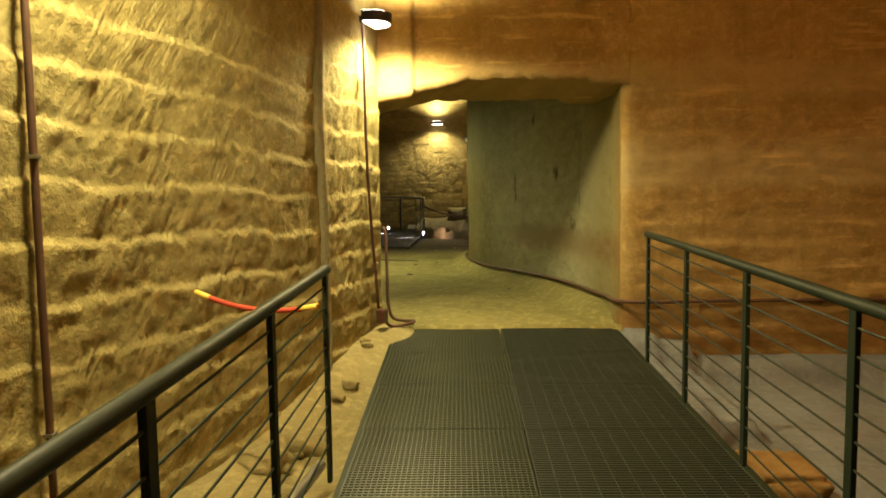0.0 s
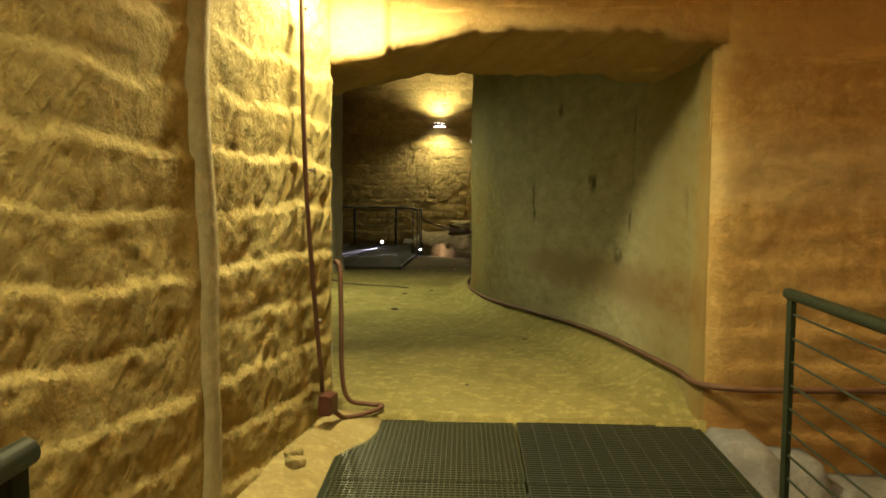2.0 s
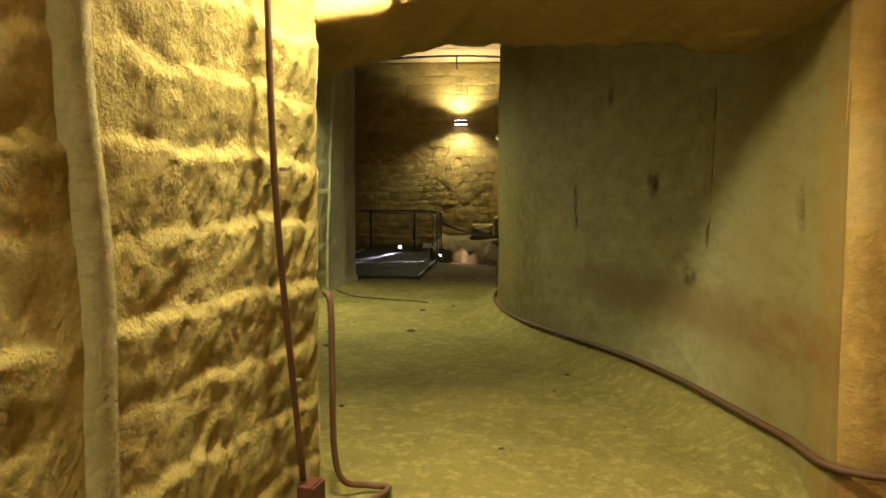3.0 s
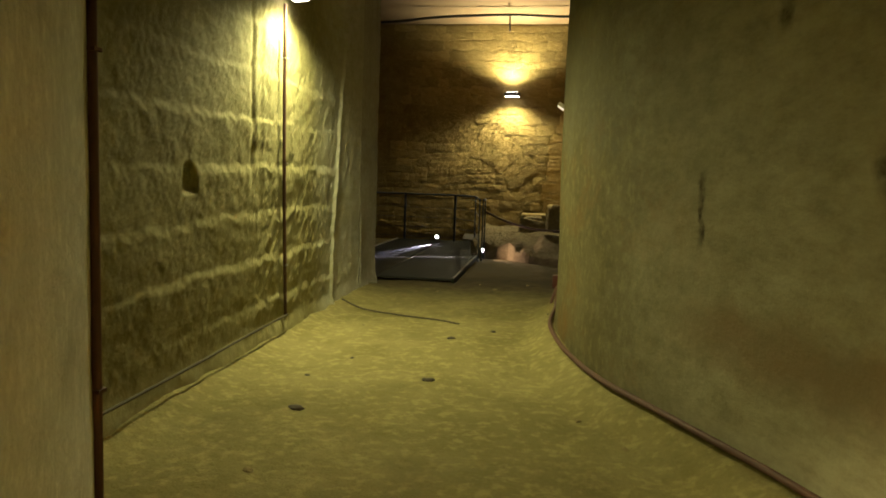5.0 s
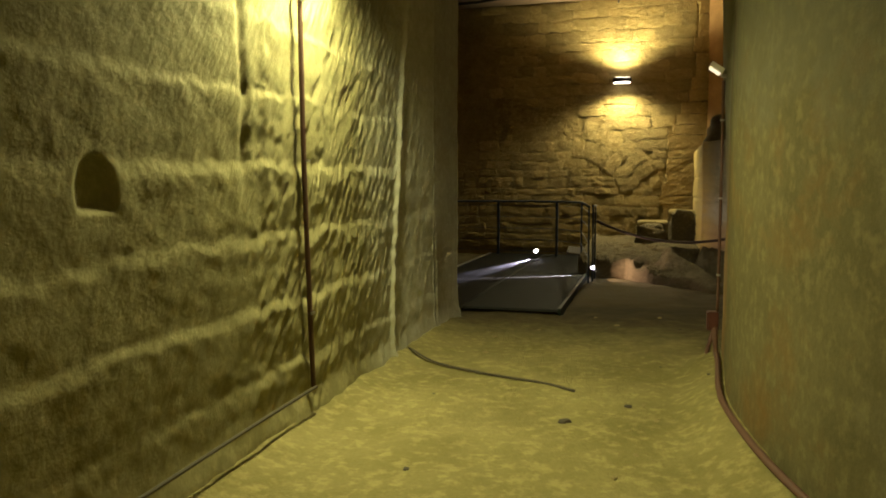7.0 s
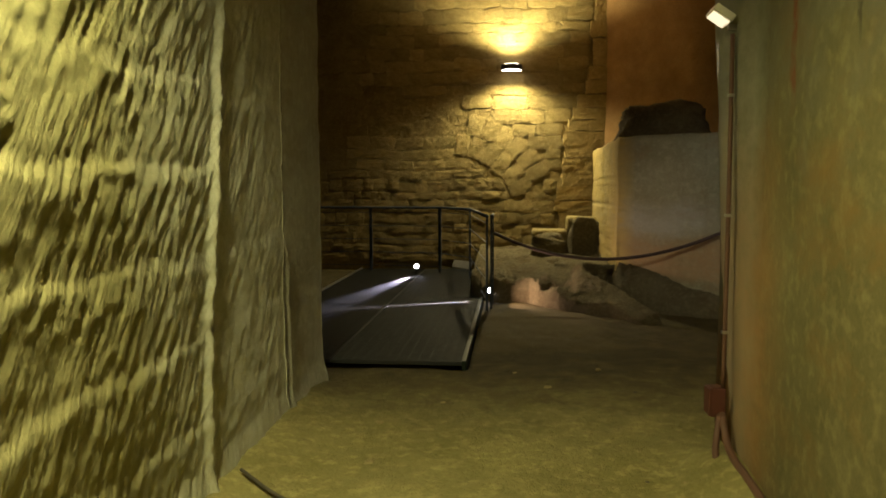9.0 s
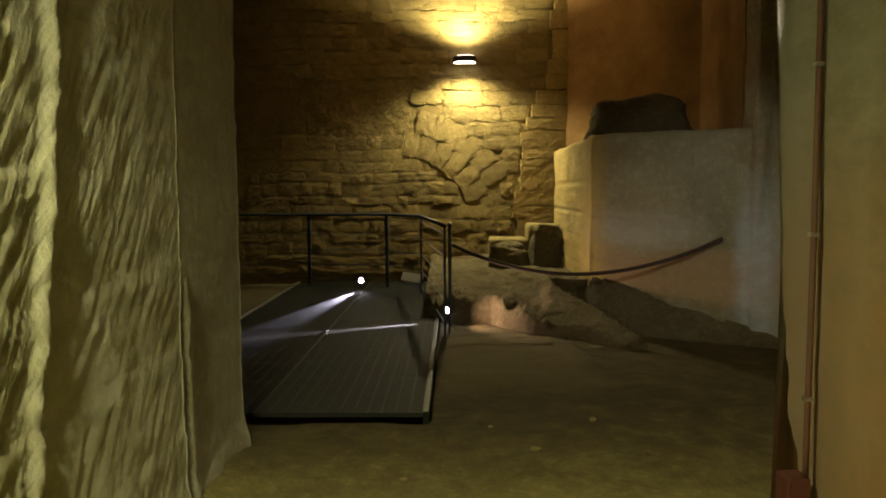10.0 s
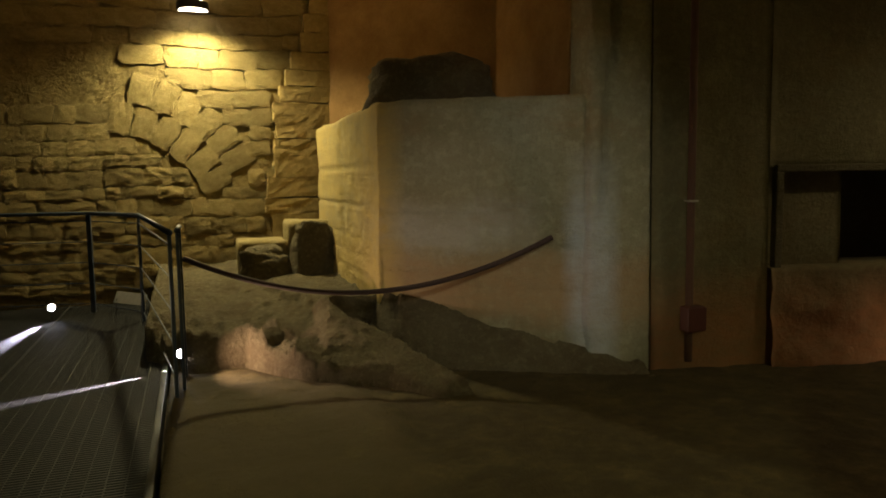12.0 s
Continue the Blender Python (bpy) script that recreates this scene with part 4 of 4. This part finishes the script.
def run_of_pipe(name, points, radius, material, label, category="conduit", per=8, clips=0):
    ob = thing(name, label, category, points[0])
    o = Vector(points[0])
    bm = bmesh.new()
    tube(bm, [p - o for p in bend(points, per)], radius, 10)
    part("pipe", bm, material, ob, smooth_shade=True)
    a, b = Vector(points[0]), Vector(points[-1])
    for k in range(clips):
        c = a.lerp(b, (k + 0.5) / clips) - o
        bm = bmesh.new()
        box(bm, (c.x - radius * 1.3, c.y - radius * 1.3, c.z - 0.008), (c.x + radius * 1.3, c.y + radius * 1.3, c.z + 0.008), 0.002)
        part("clip", bm, STEEL if clips < 4 else material, ob)
    return ob


def west(y):
    return -2.33 + 0.215 * y + 0.035


seam = run_of_pipe("wall_seam", [(west(5.97) - 0.075, 5.97 + 0.04 * math.sin(z * 2.3) + 0.02 * math.sin(z * 5.1 + 1), z) for z in [-0.2 + 0.28 * k for k in range(17)]],
                   0.065, SEAM, "grey smooth filled seam running up the quarried wall", "wall seam", per=4)
RED = "red-brown cable conduit fixed upright on the stone wall"
run_of_pipe("conduit", [(west(3.0), 3.0, 3.4), (west(3.0), 3.0, -0.2)], 0.017, CONDUIT, RED, clips=3)
run_of_pipe("conduit", [(west(6.8) + 0.01, 6.8, 3.0), (west(6.86) + 0.005, 6.86, 1.6), (west(7.06) + 0.01, 7.06, 0.28)], 0.014, CONDUIT, RED, clips=3)
run_of_pipe("conduit", [(-1.77, 9.22, 5.3), (-1.77, 9.22, 0.05)], 0.02, CONDUIT, RED, clips=4)
run_of_pipe("conduit", [(-2.47, 13.04, 3.1), (-2.48, 13.08, 1.6), (-2.48, 13.15, 0.26)], 0.016, CONDUIT, RED, clips=3)
run_of_pipe("conduit", [(-2.46, 13.15, 0.26), (-2.46, 12.4, 0.25), (-2.45, 11.2, 0.23), (-2.44, 9.7, 0.22)], 0.010, DUSTY, "thin dusty conduit running low along the wall")
run_of_pipe("conduit", [(0.105, 15.46, 2.38), (0.11, 15.46, 1.4), (0.11, 15.46, 0.46)], 0.012, CONDUIT, RED, clips=3)
far(run_of_pipe("conduit", [(2.46, 20.7, 5.3), (2.46, 20.7, 1.5), (2.46, 20.7, 0.1)], 0.03, CONDUIT, RED, clips=2))
base = [(x - 0.045, y - 0.01, 0.27 - 0.08 * min(1, max(0, (y - 7.4) / 6))) for x, y in RIGHT]
run_of_pipe("conduit", [(4.9, 7.28, 0.3), (3.0, 7.29, 0.3), (1.75, 7.31, 0.29), *base[2:11], (0.08, 15.2, 0.2), (0.09, 15.4, 0.34)], 0.02, CONDUIT, "red-brown cable conduit running along the foot of the curved wall", per=6)


def junction_box(at, size, turn=0):
    ob = thing("junction_box", "small red-brown cable junction box on the wall foot", "junction box", at, "junction boxes")
    ob.rotation_euler[2] = radians(turn)
    bm = bmesh.new()
    box(bm, [-s / 2 for s in size], [s / 2 for s in size], 0.008)
    body = part("body", bm, BOX, ob)
    bm = bmesh.new()
    box(bm, (-size[0] / 2 - 0.004, -size[1] / 2 - 0.012, -size[2] / 2 + 0.006), (size[0] / 2 + 0.004, -size[1] / 2 + 0.001, size[2] / 2 - 0.006), 0.004)
    part("lid", bm, BOX, body)
    return ob


junction_box((west(7.08) + 0.03, 7.08, 0.2), (0.12, 0.07, 0.13), 80)
junction_box((0.08, 15.48, 0.39), (0.1, 0.08, 0.16), -90)
far(junction_box((2.46, 20.66, 0.46), (0.16, 0.1, 0.2), 0))
run_of_pipe("cable", [(west(7.1) + 0.05, 7.12, 0.15), (-0.66, 7.26, 0.06), (-0.5, 7.42, 0.06), (-0.46, 7.52, 0.07), (-0.56, 7.54, 0.07), (-0.68, 7.47, 0.12), (-0.72, 7.45, 0.3), (-0.725, 7.45, 0.65), (-0.735, 7.46, 1.0), (-0.77, 7.5, 1.06)], 0.016,
            CONDUIT, "loose red cable looping on the floor beside the opening", "cable")
run_of_pipe("cable", [(0.08, 15.4, 0.33), (0.02, 15.24, 0.16), (0.03, 15.0, 0.1), (0.05, 14.6, 0.1)], 0.018, CONDUIT, "red cable dropping from a junction box to the floor", "cable")
far(run_of_pipe("cable", [(-6.0, 24.1, 5.3), (-4.0, 24.1, 5.24), (-2.6, 24.1, 5.36), (-1.1, 24.1, 5.4), (0.2, 24.1, 5.36), (2.0, 24.1, 5.38)], 0.03, BLACK, "dark cable strung below the vault", "cable"))
far(run_of_pipe("cable", [(-1.1, 24.1, 5.4), (-1.1, 24.15, 5.2), (-1.1, 24.15, 5.05)], 0.02, BLACK, "short cable end hanging from the vault", "cable", per=4))


run_of_pipe("cable", [(-2.45, 14.95, 0.12), (-2.15, 14.75, 0.06), (-1.7, 14.55, 0.05), (-1.2, 14.4, 0.045), (-0.95, 14.25, 0.045)], 0.009, DARK_STAIN, "thin dusty cable lying across the floor", "cable")


def spotlight(at, turn):
    """The projector on the passage wall."""
    ob = thing("spotlight", "white metal spotlight on a wall bracket", "spotlight", at)
    ob.rotation_euler[2] = radians(turn)
    tilt = pose(-0.03, 0, 0.03, 0, 35, 0)
    bm = bmesh.new()
    box(bm, (-0.12, -0.08, -0.02), (0.0, 0.08, 0.025), 0.008, tilt)
    head = part("head", bm, WHITE, ob)
    bm = bmesh.new()
    box(bm, (-0.04, -0.012, -0.01), (0.06, 0.012, 0.02), 0.004)
    part("bracket", bm, STEEL, ob)
    bm = bmesh.new()
    box(bm, (-0.11, -0.07, -0.026), (-0.01, 0.07, -0.0185), 0.0, tilt)
    part("glass", bm, LENS_DIM, head, "flat glass with a faint warm glow")
    return ob


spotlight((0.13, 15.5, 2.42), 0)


def floor_spot(at, aim):
    ob = thing("floor_spot", "small lit spotlight at the edge of the far walkway", "spotlight", at, "floor spots")
    d = (Vector(aim) - Vector(at)).normalized()
    bm = bmesh.new()
    tube(bm, [-d * 0.05, d * 0.03], 0.043, 14)
    head = part("head", bm, BLACK, ob, smooth_shade=True)
    bm = bmesh.new()
    tube(bm, [d * 0.031, d * 0.036], 0.036, 14)
    part("lens", bm, LENS_COOL, head, "glowing white lens")
    bm = bmesh.new()
    tube(bm, [(0, 0, -0.04), (0, 0, 0.075 - at[2])], 0.012, 8)
    part("stem", bm, BLACK, ob)
    return ob


floor_spot((-2.69, 23.74, 0.22), (-2.5, 21.5, 0.3))
floor_spot((-1.33, 21.05, 0.2), (-1.6, 19.0, 0.33))


def barrier_rope(a, b, drop, radius, material, label, ends=None):
    ob = thing("barrier_rope", label, "rope", a)
    pts = [p - Vector(a) for p in sag(a, b, drop, 24)]
    bm = bmesh.new()
    tube(bm, pts, radius, 10)
    rope = part("rope", bm, material, ob, smooth_shade=True)
    if ends:
        for pair in (pts[:4], pts[-4:]):
            bm = bmesh.new()
            tube(bm, pair, radius * 1.2, 10)
            part("end_fitting", bm, ends, rope, "bright yellow end", smooth_shade=True)
    return ob


barrier_rope((-1.42, 4.1, 0.87), (-0.64, 3.8, 0.83), 0.06, 0.0145, ROPE_RED, "red barrier rope with yellow ends hung between wall and railing", BRASS)
far(barrier_rope((-1.28, 21.95, 1.0), (1.48, 21.12, 1.12), 0.36, 0.022, ROPE_DARK, "dark barrier rope slung from the railing to the pillar"))
bm = bmesh.new()
tube(bm, [(-0.86, 3.0, -0.22), (-0.74, 4.2, -0.2)], 0.035, 14)
tagged(part("steel_tube", bm, STEEL, smooth_shade=True), "bare steel tube lying below the walkway edge", "tube")


def small_sign(at, turn):
    ob = thing("information_panel", "small low grey information panel behind the far railing", "sign", at)
    ob.rotation_euler[2] = radians(turn)
    bm = bmesh.new()
    box(bm, (-0.27, -0.008, 0.06), (0.27, 0.008, 0.2), 0.003, pose(0, 0, 0, -25, 0, 0))
    part("panel", bm, PANEL, ob)
    for x in (-0.22, 0.22):
        bm = bmesh.new()
        tube(bm, [(x, 0.02, -0.12), (x, 0.04, 0.1)], 0.01, 8)
        part("leg", bm, BLACK, ob)


small_sign((-1.95, 23.87, 0.12), -50)


# ---------------------------------------------------------------- rubble masonry of the far wall
def stone_mesh(seed):
    """A rough squared stone, 1 m across its face, flat to the wall."""
    r = random.Random(seed)
    n = 4
    bm = bmesh.new()
    grid = {}
    for i in range(n + 1):
        for j in range(n + 1):
            x, z = i / n - 0.5, j / n - 0.5
            rim = i in (0, n) or j in (0, n)
            corner = i in (0, n) and j in (0, n)
            jit = 0.055 if rim else 0.05
            k = 0.92 if corner else 1.0
            grid[i, j] = bm.verts.new((x * k + r.uniform(-jit, jit), (-0.72 if rim else -1.0) + r.uniform(-0.2, 0.2), z * k + r.uniform(-jit, jit)))
    for i in range(n):
        for j in range(n):
            bm.faces.new((grid[i, j], grid[i + 1, j], grid[i + 1, j + 1], grid[i, j + 1]))
    rim = [grid[i, 0] for i in range(n)] + [grid[n, j] for j in range(n)] + [grid[i, n] for i in range(n, 0, -1)] + [grid[0, j] for j in range(n, 0, -1)]
    low = [bm.verts.new((v.co.x * 1.03, 0.3, v.co.z * 1.03)) for v in rim]
    for k in range(len(rim)):
        bm.faces.new((rim[k], low[k], low[(k + 1) % len(rim)], rim[(k + 1) % len(rim)]))
    me = bpy.data.meshes.new("stone")
    bmesh.ops.recalc_face_normals(bm, faces=bm.faces)
    bm.to_mesh(me)
    bm.free()
    me.materials.append(RUBBLE)
    me.polygons.foreach_set("use_smooth", [False] * len(me.polygons))
    return me


STONES = [stone_mesh(k) for k in range(14)]
masonry = far(thing("wall_masonry", "rough rubble masonry of ochre stones with a relieving arch", "masonry wall", (-3.0, 25.742, 0)))
tagged(masonry, kind="structure")
mrng = random.Random(11)
rest_v, rest_f = [], []
count = 0


def lay(x, z, w, h, turn, depth):
    global count
    me = STONES[mrng.randrange(len(STONES))]
    m = pose(x + 3.0, 0, z, 0, turn, 0) @ Matrix.Diagonal((w, depth, h, 1))
    if count < 300 and x > -3.9:
        ob = new("stone", me)
        ob.parent = masonry
        ob.matrix_basis = m
        count += 1
    else:
        o = len(rest_v)
        rest_v.extend((m @ v.co)[:] for v in me.vertices)
        rest_f.extend([o + i for i in p.vertices] for p in me.polygons)


ARCH = (-2.2, 0.98)
for ring, r in ((0, 1.45), (1, 1.85)):
    for k in range(6):
        a = radians(26 + k * (11 - 2 * ring) + 4 * ring)
        lay(ARCH[0] + r * math.cos(a), ARCH[1] + r * math.sin(a), 0.395, 0.275 if ring else 0.26, -math.degrees(a) + mrng.uniform(-4, 4), 0.008 + mrng.random() * 0.011)
z = 0.2
while z < 5.5:
    low_zone = z < 1.9
    h = mrng.uniform(0.14, 0.24) if low_zone else mrng.uniform(0.16, 0.27)
    x = strip_left(z + h / 2) - mrng.uniform(0.0, 0.05)
    while x > -6.5:
        w = mrng.uniform(0.14, 0.46) if low_zone else mrng.uniform(0.22, 0.55)
        cx, cz = x - w / 2, z + h / 2 + 0.02 * math.sin(3 * x)
        rr, aa = math.hypot(cx - ARCH[0], cz - ARCH[1]), math.degrees(math.atan2(cz - ARCH[1], cx - ARCH[0]))
        in_arch = 1.22 < rr < 2.08 and 20 < aa < 88
        plastered = -3.9 < cx < -1.75 and 2.5 < cz < 3.45
        if not in_arch and not (plastered and mrng.random() < 0.85):
            lay(cx, cz, w * 0.985, h * 0.97, mrng.uniform(-6, 6), mrng.uniform(0.01, 0.03) if low_zone else mrng.uniform(0.007, 0.02))
        x -= w
    z += h
rest = mesh_ob("stones_joined", rest_v, rest_f, RUBBLE, masonry, smooth_shade=False)
tagged(rest, kind="stuff")
